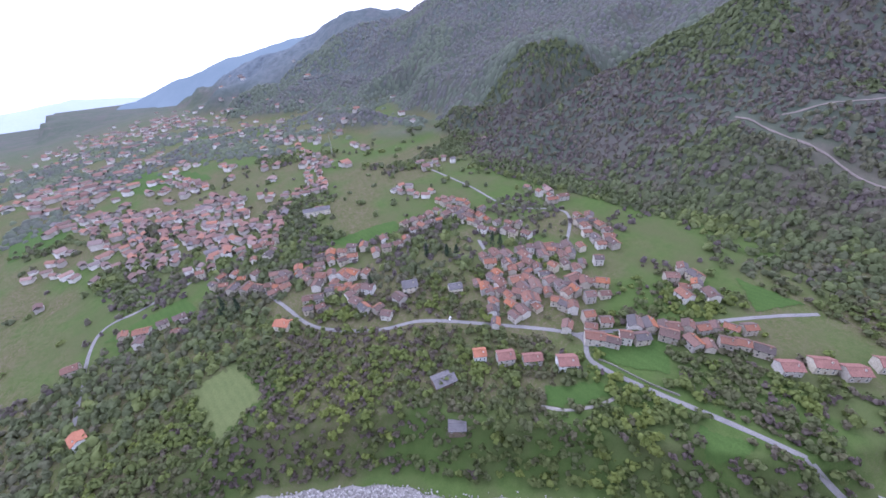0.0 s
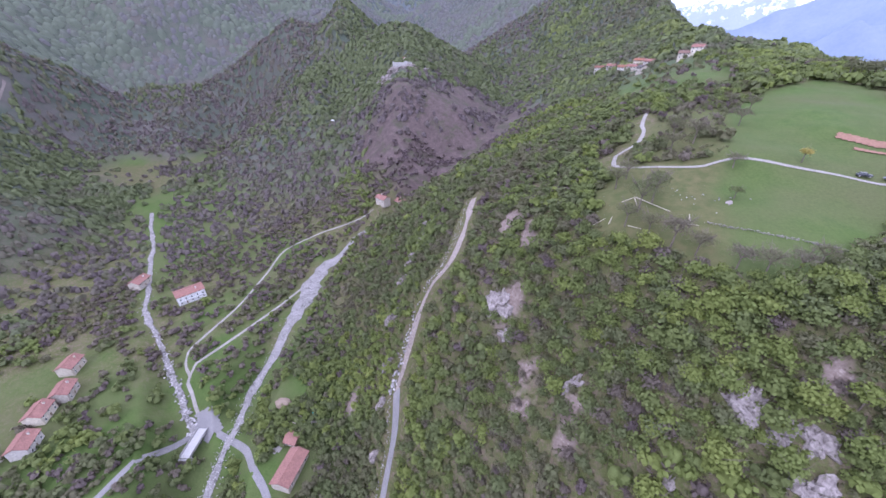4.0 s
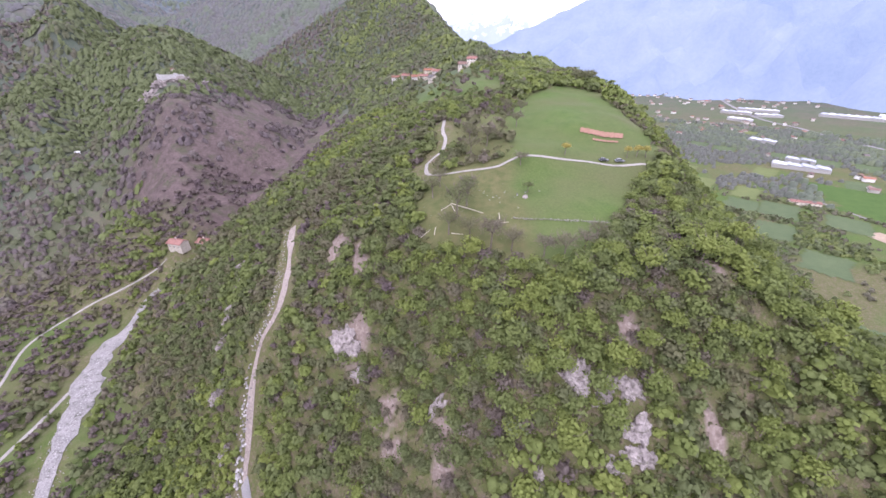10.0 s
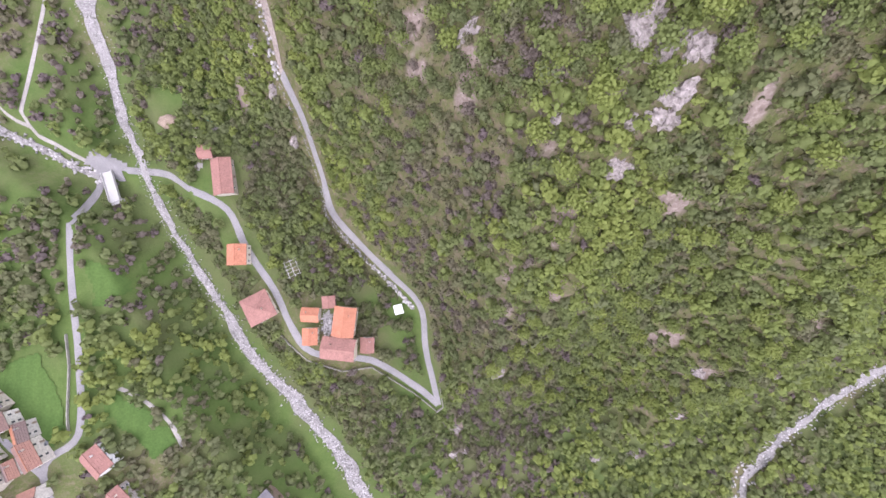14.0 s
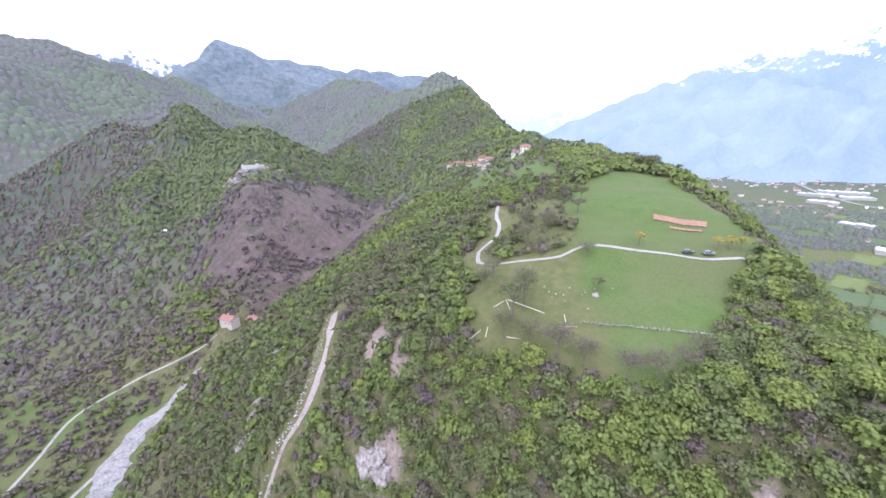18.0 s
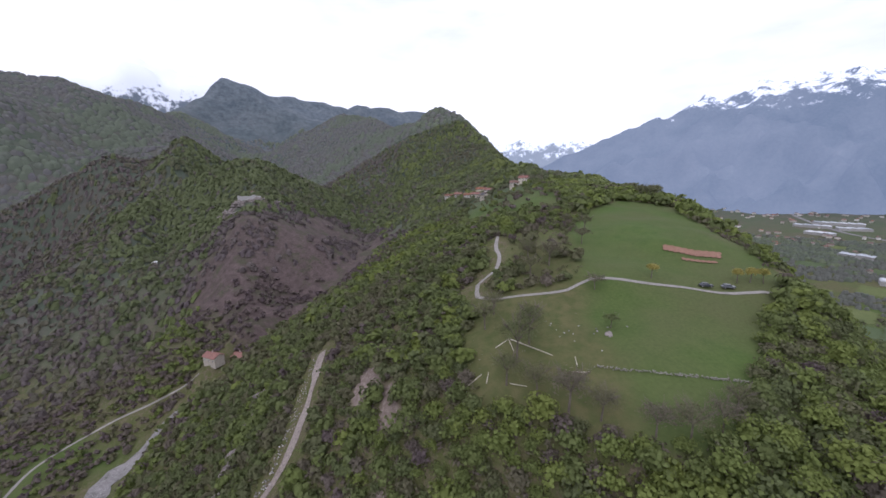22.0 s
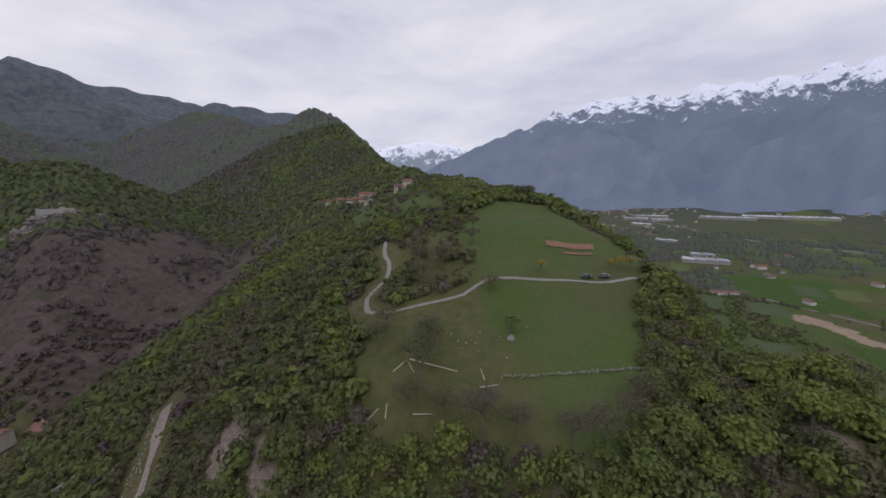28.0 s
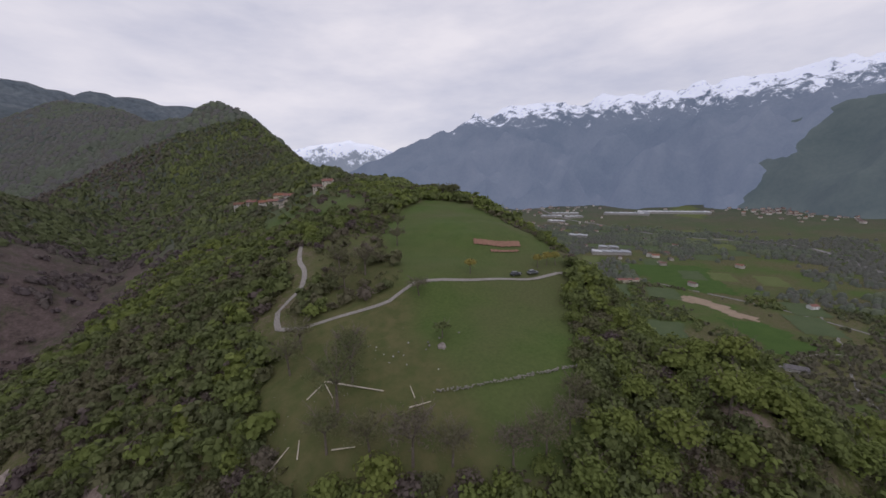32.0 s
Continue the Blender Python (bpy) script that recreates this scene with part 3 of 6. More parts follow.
def ribbon(name, line, width, material, label, category, lift=0.25, wobble=0.12, step=4.0, kind="structure", across=4):
    """A strip that lies on the ground along a line of (x, y), with an uneven edge."""
    pts = [Vector((p[0], p[1], 0)) for p in line]
    fine = []
    for i in range(len(pts) - 1):
        p0, p1, p2, p3 = pts[max(i - 1, 0)], pts[i], pts[i + 1], pts[min(i + 2, len(pts) - 1)]
        n = max(2, int((p2 - p1).length / step))
        for k in range(n):
            t = k / n
            fine.append(0.5 * ((2 * p1) + (p2 - p0) * t + (2 * p0 - 5 * p1 + 4 * p2 - p3) * t * t + (3 * p1 - p0 - 3 * p2 + p3) * t ** 3))
    fine.append(pts[-1])
    fine = np.array([(p.x, p.y) for p in fine])
    d = np.gradient(fine, axis=0)
    d /= np.linalg.norm(d, axis=1)[:, None] + 1e-9
    side = np.stack([d[:, 1], -d[:, 0]], 1)
    w = np.asarray(width(np.linspace(0, 1, len(fine))) if callable(width) else np.full(len(fine), width)) / 2
    verts = []
    for s in np.linspace(-1, 1, across + 1):
        edge = 1 + wobble * fractal(fine[:, 0] + 40 * s, fine[:, 1], 9, 3, 71) * (abs(s) > 0.9)
        p = fine + side * (s * w * edge)[:, None]
        z = height(p[:, 0], p[:, 1])
        verts.append(np.stack([p[:, 0], p[:, 1], z + lift - 0.1 * s * s], 1))
    m = len(fine)
    v = np.concatenate(verts)
    k = np.arange(m - 1)
    f = np.concatenate([np.stack([i * m + k, i * m + k + 1, (i + 1) * m + k + 1, (i + 1) * m + k], 1) for i in range(across)])
    return tagged(new(name, mesh_from(name, v, f, material, smooth=True)), label, category, kind=kind)


ribbon("road", [(14, 148), (20, 140), (30, 138), (46, 137), (56, 140), (70, 133.5), (84, 130.5), (104, 127), (122, 127), (140, 140)], 1.4, TRACK, "pale gravel lane across the hilltop meadow", "road")
ribbon("road", [(14, 148), (15, 159), (23, 164), (27, 177), (28, 196), (38, 240)], 1.8, TRACK, "pale gravel lane climbing between trees", "road")
ribbon("road", [(-59, 172), (-57, 150), (-55, 130), (-56, 117), (-65, 109), (-69, 101), (-71, 90), (-72, 78)], lambda s: 3.0 + 0.9 * np.sin(s * 17), SCREE, "raw earth track cut down the wooded slope", "road", lift=0.4, wobble=0.4, step=2.0)
ribbon("road", [(-72, 78), (-66, 62), (-65, 44), (-63, 24), (-47, 5), (-29, -13), (-12, -31), (-9, -55), (-4, -78), (-1, -91)], 3.7, ASPHALT, "narrow grey asphalt road down the hill foot", "road", lift=0.4)
ribbon("road", [(-1, -91), (-14, -80), (-40, -63), (-72, -57), (-84, -42), (-93, -22), (-108, 2), (-118, 23), (-138, 34), (-157, 44), (-178, 46), (-192, 46)], 3.7, ASPHALT, "narrow asphalt road past the red-roofed houses", "road")
ribbon("road", [(-192, 46), (-212, 58), (-222, 66), (-218, 95), (-212, 137), (-210, 165)], 2.2, TRACK, "pale gravel road along the stream", "road")
ribbon("road", [(-222, 66), (-236, 78), (-242, 127), (-254, 172), (-266, 213), (-247, 242), (-216, 256), (-190, 264)], 1.9, TRACK, "pale track up the side valley", "road")
ribbon("road", [(-192, 46), (-195, 26), (-194, 0), (-191, -30), (-188, -60), (-187, -96), (-202, -116), (-176, -170), (-143, -223), (-110, -250), (-79, -297), (-72, -352), (-64, -418), (-40, -480)], 3.4, ASPHALT, "grey village street", "road")
ribbon("road", [(-202, -116), (-243, -75), (-299, -24), (-328, 7)], 3.4, ASPHALT, "grey village lane lined with houses", "road")
ribbon("road", [(-300, -180), (-374, -221), (-349, -286), (-369, -371), (-386, -474)], 3.4, ASPHALT, "upper village road", "road")
ribbon("road", [(-176, -170), (-205, -193), (-240, -230), (-262, -262)], 3.6, ASPHALT, "narrow lane into the village core", "road")
ribbon("road", [(96, -370), (70, -471), (29, -475), (-21, -477)], 3.6, ASPHALT, "lane at the village's lower edge", "road")
ribbon("road", [(-138, -106), (-145, -92), (-160, -78), (-178, -69)], 2.2, TRACK, "grassy cart track loop", "road", wobble=0.3)
for line, label in ((LOWER_FOREST_ROAD, "pale forest road across the mountain side"), (UPPER_FOREST_ROAD, "upper forest road across the mountain side")):
    ribbon("road", line, 2.4, BARE_EARTH, label, "road", lift=0.8, wobble=0.4)
ribbon("water", meander([(846, 241), (770, 185), (669, 160), (600, 130), (538, 95), (485, 66), (440, 30)], 9, 70, 3), 3.4, GRAVEL, "narrow pale side stream between fields", "stream bed", wobble=0.5)
ribbon("road", [(1004, 560), (831, 569), (835, 290), (802, 108), (830, 40)], 5.0, ASPHALT, "valley road between fields", "road")
ribbon("road", [(620, 195), (660, 190), (700, 165)], 3.0, TRACK, "pale drive to the farm shed", "road")
ribbon("road", [(2384, 2876), (1581, 1550), (1453, 1129), (1400, 800), (1482, 462), (1277, 254), (1100, 127), (1018, 42), (900, -300), (700, -900)], 16.0, ASPHALT, "motorway along the main valley", "road", lift=1.2)
STREAM_BED = meander(STREAM[2:], 3.0, 40, 17)
TORRENT_BED = meander(TORRENT[1:], 2.0, 30, 19)
RIVER_BED = meander(MAIN_RIVER[1:20], 6.0, 70, 23)
ribbon("water", STREAM_BED, lambda s: 6.0 + 8 * np.exp(-((s - 0.17) / 0.06) ** 2) + 2.5 * np.exp(-((s - 0.72) / 0.15) ** 2) + 3.6 * fractal(s * 400, s * 0, 25, 2, 29) ** 2 - 4.0 * np.exp(-((s - 0.36) / 0.08) ** 2), GRAVEL, "stony pale stream bed with boulders", "stream bed", lift=0.5, wobble=0.5)
ribbon("water", TORRENT_BED, 3.4, GRAVEL, "narrow stony torrent bed", "stream bed", lift=0.5, wobble=0.5)
ribbon("water", RIVER_BED, lambda s: 4.5 + 10 * fractal(s * 2500, s * 0, 45, 2, 37) ** 2, GRAVEL, "braided pale gravel river bed", "river bed", lift=0.6, wobble=0.5)


FIELDS = [[(-196, -104), (-236, -66), (-206, -52), (-193, -84)], [(-150, -112), (-176, -86), (-178, -72), (-157, -82), (-140, -102)], [(-183, -31), (-186, -5), (-177, -7), (-163, -22)], [(67, -457), (-10, -455), (-12, -420), (38, -426)], [(20, -324), (-16, -320), (-19, -268), (22, -261)],
          [(-155, -406), (-236, -376), (-222, -348), (-165, -372)], [(-344, -47), (-336, 0), (-303, -26)], [(708, 332), (744, 262), (693, 190), (618, 211)], [(746, 421), (795, 403), (759, 285), (724, 275)], [(916, 666), (1054, 504), (864, 345), (825, 400), (818, 512)]]


def loop_patch(name, loop, material, label, category, lift=0.35, step=3.0, ragged=1.3):
    """A field or yard that lies on the ground inside a loop."""
    xs, ys = [p[0] for p in loop], [p[1] for p in loop]
    gx, gy = np.arange(min(xs) - step, max(xs) + step, step), np.arange(min(ys) - step, max(ys) + step, step)
    x, y = np.meshgrid(gx, gy, indexing="ij")
    keep = inside(loop, x + ragged * step * fractal(x, y, 4 * step, 3, 5), y + ragged * step * fractal(x, y, 4 * step, 3, 8))
    n, m = x.shape
    i, j = [a.ravel() for a in np.meshgrid(np.arange(n - 1), np.arange(m - 1), indexing="ij")]
    full = keep[i, j] & keep[i + 1, j] & keep[i, j + 1] & keep[i + 1, j + 1]
    i, j = i[full], j[full]
    f = np.stack([i * m + j, (i + 1) * m + j, (i + 1) * m + j + 1, i * m + j + 1], 1)
    v = np.stack([x.ravel(), y.ravel(), height(x.ravel(), y.ravel()) + lift], 1)
    used, back = np.unique(f.ravel(), return_inverse=True)
    return tagged(new(name, mesh_from(name, v[used], back.reshape(-1, 4), material, smooth=True)), label, category, kind="structure")


def turf(name, a, b):
    n = Nodes(name, 0.95, 0.1)
    wave = n.tree.nodes.new("ShaderNodeTexWave")
    wave.inputs["Scale"].default_value, wave.inputs["Distortion"].default_value = 0.06, 3.0
    n.link(n.place, wave.inputs["Vector"])
    col = n.ramp(n.noise(0.05, 4), [(0.3, a), (0.7, b)])
    col = n.mix(0.1, col, n.ramp(wave.outputs["Fac"], [(0.2, tuple(v * 0.7 for v in a)), (0.8, tuple(v * 1.3 for v in b))]))
    col = n.mix(0.3, col, n.ramp(n.noise(0.9, 5), [(0.3, tuple(v * 0.6 for v in a)), (0.7, tuple(v * 1.4 for v in b))]))
    return n.done(col)


LUSH = turf("lush_grass", (0.046, 0.086, 0.022), (0.068, 0.112, 0.03))
PALE = turf("pale_grass", (0.095, 0.12, 0.045), (0.13, 0.15, 0.06))
# green for the far fields, dulled in base colour to imitate haze
HAZED_GREEN = turf("hazy_grass", (0.066, 0.094, 0.046), (0.094, 0.12, 0.06))
HAY = turf("dry_field", (0.25, 0.19, 0.14), (0.34, 0.27, 0.2))
for loop, mat_ in (([(-196, -104), (-236, -66), (-206, -52), (-193, -84)], LUSH), ([(-150, -112), (-176, -86), (-178, -72), (-157, -82), (-140, -102)], LUSH), ([(-183, -31), (-186, -5), (-177, -7), (-163, -22)], LUSH),
                   ([(67, -457), (-10, -455), (-12, -420), (38, -426)], LUSH), ([(20, -324), (-16, -320), (-19, -268), (22, -261)], PALE), ([(-155, -406), (-236, -376), (-222, -348), (-165, -372)], LUSH),
                   ([(-344, -47), (-336, 0), (-303, -26)], LUSH), ([(-7, -1109), (-124, -920), (-138, -780), (-18, -880)], LUSH), ([(161, -908), (81, -902), (70, -790), (143, -780)], LUSH),
                   ([(916, 666), (1054, 504), (864, 345), (825, 400), (818, 512)], LUSH), ([(746, 421), (795, 403), (759, 285), (724, 275)], HAY), ([(708, 332), (744, 262), (693, 190), (618, 211)], LUSH), ([(687, 140), (645, 78), (590, 85), (600, 118)], LUSH),
                   ([(1900, 900), (2400, 1200), (2300, 1300), (1900, 1050)], PALE), ([(1300, 700), (1380, 900), (1250, 1000), (1150, 800)], PALE)):
    loop_patch("field", loop, mat_, "mown green field in the valley" if mat_ is not HAY else "bare dry field in the valley", "field", step=1.2 if abs(loop[0][0]) < 600 and abs(loop[0][1]) < 600 else 7.0, ragged=3.0 if mat_ is PALE else 1.3)
rf = random.Random(17)
for i in range(15):
    for j in range(9):
        u, v = 380 + i * 96 + rf.uniform(-16, 16), -60 + j * 74 + rf.uniform(-12, 12)
        cx, cy = 0.83 * u - 0.56 * v + 120, 0.56 * u + 0.83 * v - 170
        kind = rf.choice((HAZED_GREEN, HAZED_GREEN, PALE, None, None, None, None, None))
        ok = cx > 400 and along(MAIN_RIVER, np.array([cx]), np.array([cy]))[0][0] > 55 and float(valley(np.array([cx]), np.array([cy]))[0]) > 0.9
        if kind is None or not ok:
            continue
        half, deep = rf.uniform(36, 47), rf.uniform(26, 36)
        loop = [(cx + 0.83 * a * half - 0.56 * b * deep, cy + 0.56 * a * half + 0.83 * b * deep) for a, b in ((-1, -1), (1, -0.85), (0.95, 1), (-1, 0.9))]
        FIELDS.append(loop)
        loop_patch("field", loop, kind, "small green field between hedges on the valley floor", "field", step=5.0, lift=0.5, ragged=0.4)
loop_patch("field", [(93.5, 159.5), (95.5, 164.5), (117, 157), (113.5, 151.5), (104, 155)], EARTH, "strip of red-brown ploughed earth", "field", step=0.8, ragged=0.25)
loop_patch("field", [(97, 152.3), (98.3, 154.6), (110.5, 150.4), (109.4, 148.2)], EARTH, "narrow second strip of red-brown ploughed earth", "field", step=0.6, ragged=0.25)
loop_patch("yard", [(582, 170), (606, 176), (612, 196), (590, 202)], TRACK, "pale gravel farm yard", "yard")
loop_patch("yard", [(-180, 40), (-194, 41), (-201, 50), (-190, 56), (-178, 51)], ASPHALT, "wide grey gravel junction by the bridge", "yard", step=1.0, lift=0.45)
loop_patch("yard", [(-136, 44), (-132, 62), (-124, 72), (-117, 66), (-126, 58), (-131, 42)], TRACK, "earth yard by the barn", "yard", step=1.5)
loop_patch("yard", [(-68, -36), (-62, -32), (-60, -44), (-67, -46)], GRAVEL, "rubble-strewn courtyard between farmhouses", "yard", step=1.2)
# ---- woods -----------------------------------------------------------------


def crown_shape(seed, leaves, size, tall=1.0, bare=False, core=0.6):
    """Leaf pieces of one crown of radius 1 about the origin's top: verts and quads, clumped with gaps."""
    r = np.random.RandomState(seed)
    clumps = max(4, leaves // 9)
    c = r.normal(size=(clumps, 3))
    c /= np.linalg.norm(c, axis=1)[:, None]
    c *= r.uniform(0.45, 0.85, (clumps, 1))
    c[:, 2] = np.abs(c[:, 2]) * 1.0 - 0.25
    which = r.randint(0, clumps, leaves)
    d = r.normal(size=(leaves, 3))
    d /= np.linalg.norm(d, axis=1)[:, None]
    d[:, 2] = np.where(r.rand(leaves) < 0.75, np.abs(d[:, 2]), d[:, 2])
    at = c[which] + d * r.uniform(0.18, 0.42, (leaves, 1))
    at[:, 2] *= tall
    normal = d + c[which] * 0.6 + r.normal(size=(leaves, 3)) * 0.45
    normal /= np.linalg.norm(normal, axis=1)[:, None]
    t = np.cross(normal, r.normal(size=(leaves, 3)))
    t /= np.linalg.norm(t, axis=1)[:, None]
    b = np.cross(normal, t)
    s = size * r.uniform(0.6, 1.25, (leaves, 1))
    k = 0.3 if bare else 0.9
    quad = np.stack([at - t * s, at - b * s * k + normal * s * 0.25, at + t * s, at + b * s * k + normal * s * 0.15], 1).reshape(-1, 3)
    faces = np.arange(leaves * 4).reshape(-1, 4)
    if core and not bare:
        turn = np.arange(6) * math.pi / 3 + r.uniform(-0.3, 0.3, 6)
        ring = np.stack([np.cos(turn), np.sin(turn)], 1)
        q = np.concatenate([np.c_[ring * 0.92, np.full(6, -0.35)], np.c_[ring * 0.5, np.full(6, 0.62)]]) * r.uniform(0.78, 1.15, (12, 3)) * core
        q[:, 2] *= tall
        quad = np.concatenate([quad, q])
        faces = np.concatenate([faces, leaves * 4 + np.array([(i, (i + 1) % 6, 6 + (i + 1) % 6, 6 + i) for i in range(6)] + [(6, 7, 8, 9), (6, 9, 10, 11)])])
    return quad, faces


def scatter(name, x, y, radius, tone, shapes, sink, label, category, material, tall=None, follow=0.0):
    """All the crowns at x, y as one mesh."""
    z = height(x, y)
    gx, gy = (height(x + 6, y) - height(x - 6, y)) / 12 * follow, (height(x, y + 6) - height(x, y - 6)) / 12 * follow
    verts, faces, tones, start = [], [], [], 0
    pick = RNG.randint(0, len(shapes), len(x))
    turn = RNG.uniform(0, 6.283, len(x))
    for s, (v, f) in enumerate(shapes):
        i = np.where(pick == s)[0]
        if not len(i):
            continue
        c, n = np.cos(turn[i])[:, None], np.sin(turn[i])[:, None]
        r = radius[i][:, None]
        tl = (tall[i] if tall is not None else np.ones(len(i)))[:, None]
        px = (v[None, :, 0] * c - v[None, :, 1] * n) * r + x[i][:, None]
        py = (v[None, :, 0] * n + v[None, :, 1] * c) * r + y[i][:, None]
        pz = (v[None, :, 2] + sink) * r * tl + z[i][:, None] + (px - x[i][:, None]) * gx[i][:, None] + (py - y[i][:, None]) * gy[i][:, None]
        verts.append(np.stack([px, py, pz], -1).reshape(-1, 3))
        faces.append((f[None] + (np.arange(len(i)) * len(v))[:, None, None] + start).reshape(-1, 4))
        tones.append(np.repeat(tone[i], len(v)))
        start += len(i) * len(v)
    me = mesh_from(name, np.concatenate(verts), np.concatenate(faces), material, {"tone": np.concatenate(tones)})
    return tagged(new(name, me), label, category, kind="stuff")


ROADS_CLEAR = [[(-59, 172), (-57, 150), (-55, 130), (-56, 117), (-65, 109), (-71, 90), (-72, 78), (-66, 62), (-65, 44), (-63, 24), (-47, 5), (-29, -13), (-12, -31), (-9, -55), (-1, -91), (-14, -80), (-40, -63), (-72, -57), (-84, -42), (-93, -22), (-118, 23), (-157, 44), (-192, 46)],
               [(14, 149), (20, 140), (29, 136), (46, 137), (56, 142), (106, 129), (150, 150)], [(14, 149), (14, 160), (22, 165), (27, 178), (29, 200)],
               [(-192, 46), (-195, 26), (-191, -30), (-187, -96), (-202, -116), (-176, -170), (-143, -223), (-79, -297), (-64, -418)], [(-202, -116), (-243, -75), (-299, -24), (-328, 7)],
               [(-192, 46), (-222, 66), (-218, 95), (-210, 165)], [(-222, 66), (-236, 78), (-242, 127), (-266, 213), (-247, 242), (-190, 264)], [(801, 521), (809, 366), (813, 204), (793, 99)], [(1453, 1129), (1400, 800), (1482, 462), (1277, 254), (1018, 42)], LOWER_FOREST_ROAD, UPPER_FOREST_ROAD]
CLEARINGS = [(-25, -34, 7), (-43, -24, 7), (-83, -9, 5), (-30, -50, 8), (-271, 523, 8), (-343, 425, 7), (-68, -44, 20), (-112, 0, 12), (-100, -30, 12), (-120, 40, 14), (-172, 256, 14), (-288, 124, 16), (-150, 76, 12), (-268, 486, 20), (47, 46, 4.5), (59, 40, 5), (57, 32, 5), (51, 21, 3.5), (-24, 89, 4), (30, -61, 4)]


def open_ground(x, y):
    """True where no trees stand."""
    out = np.zeros(np.shape(x), bool)
    for l in (MEADOW, UPPER, VILLAGE_GREEN):
        out |= inside(l, x, y)
    for l in ROADS_CLEAR:
        out |= along(l, x, y)[0] < (6.4 if l in (ROADS_CLEAR[0], ROADS_CLEAR[2], LOWER_FOREST_ROAD, UPPER_FOREST_ROAD) else 4.4)
    for l in (STREAM, TORRENT, MAIN_RIVER):
        d, side, z, w = along(l, x, y)
        out |= d < w + np.where(l is MAIN_RIVER, 1, np.where(y > 110, 3.5, 0.5)) * np.ones_like(d)
    for cx, cy, r in CLEARINGS:
        out |= np.hypot(x - cx, y - cy) < r
    return out


RIVER_WOODS = [(1180, 960, 300), (1365, 570, 130), (1310, 300, 80), (1240, 60, 70)]


def tree_places(spacing, low, high, seed):
    r = np.random.RandomState(seed)
    n = int(high / spacing) + 1
    g = np.arange(-n, n + 1) * spacing
    x, y = [a.ravel() + r.uniform(-0.42, 0.42, a.size) * spacing for a in np.meshgrid(g + 20, g + 60)]
    far = np.hypot(x - 20, y - 60)
    keep = (far >= low) & (far < high)
    turned = np.degrees(np.arctan2(x - 20, y - 60))
    keep &= (far < 420) | (turned < 98) | (turned > 160) | (r.rand(len(x)) < 0.35)
    x, y = x[keep], y[keep]
    v = valley(x, y)
    wooded = np.clip(0.72 + 1.3 * fractal(x, y, 70, 3, 81), 0.05, 1) * np.clip(1 - built_up(x, y) * 0.5, 0, 1)
    blocks = np.clip(0.42 + 3.2 * fractal(x, y, 130, 3, 83), 0.03, 0.92)
    wooded = np.where((x > 300) | (y < -300), blocks, wooded)
    d, side, half = along(RIVER_WOODS, x, y)
    wooded = np.where(x > 380, np.where(d < half * (1 + 0.5 * fractal(x, y, 120, 3, 87)), 0.95, 0.75 * blocks), wooded)
    wooded = np.where((x < -425) & (y > -430) & (y < 60), 0.93, wooded)
    wooded = np.where((x > -185) & (x < 90) & (y > -330) & (y < 0), np.maximum(wooded, 0.82), wooded)
    wooded = np.where((x >= 90) & (x < 470) & (y > -260) & (y < 260), np.maximum(wooded, 0.85), wooded)
    wooded = np.where((x > -190) & (x < -60) & (y > -20) & (y < 260), np.maximum(wooded, 0.8), wooded)
    wooded = np.where((x > -470) & (x <= -190) & (y > 60) & (y < 420), np.maximum(wooded, 0.72), wooded)
    for loop in FIELDS:
        wooded = wooded * ~inside(loop, x, y)
    away = (x > 350) & (y < -0.55 * x)
    wooded = np.where(away, wooded * 0.5, wooded)
    chance = np.where(v > 0.4, wooded, 0.97) * np.clip(1 - near_edge(HEATH, x + 26 * fractal(x, y, 60, 3, 151), y + 26 * fractal(x, y, 60, 3, 161), 10) * np.clip(0.8 + 0.9 * fractal(x, y, 45, 2, 171), 0.3, 0.93), 0, 1) * (1 - 0.86 * near_edge(PASTURE, x, y, 4)) * (1 - 0.75 * near_edge(ORCHARD, x, y, 4)) * (1 - 0.85 * earthy(x, y))
    keep = (r.rand(len(x)) < chance) & ~open_ground(x, y)
    return x[keep], y[keep], r


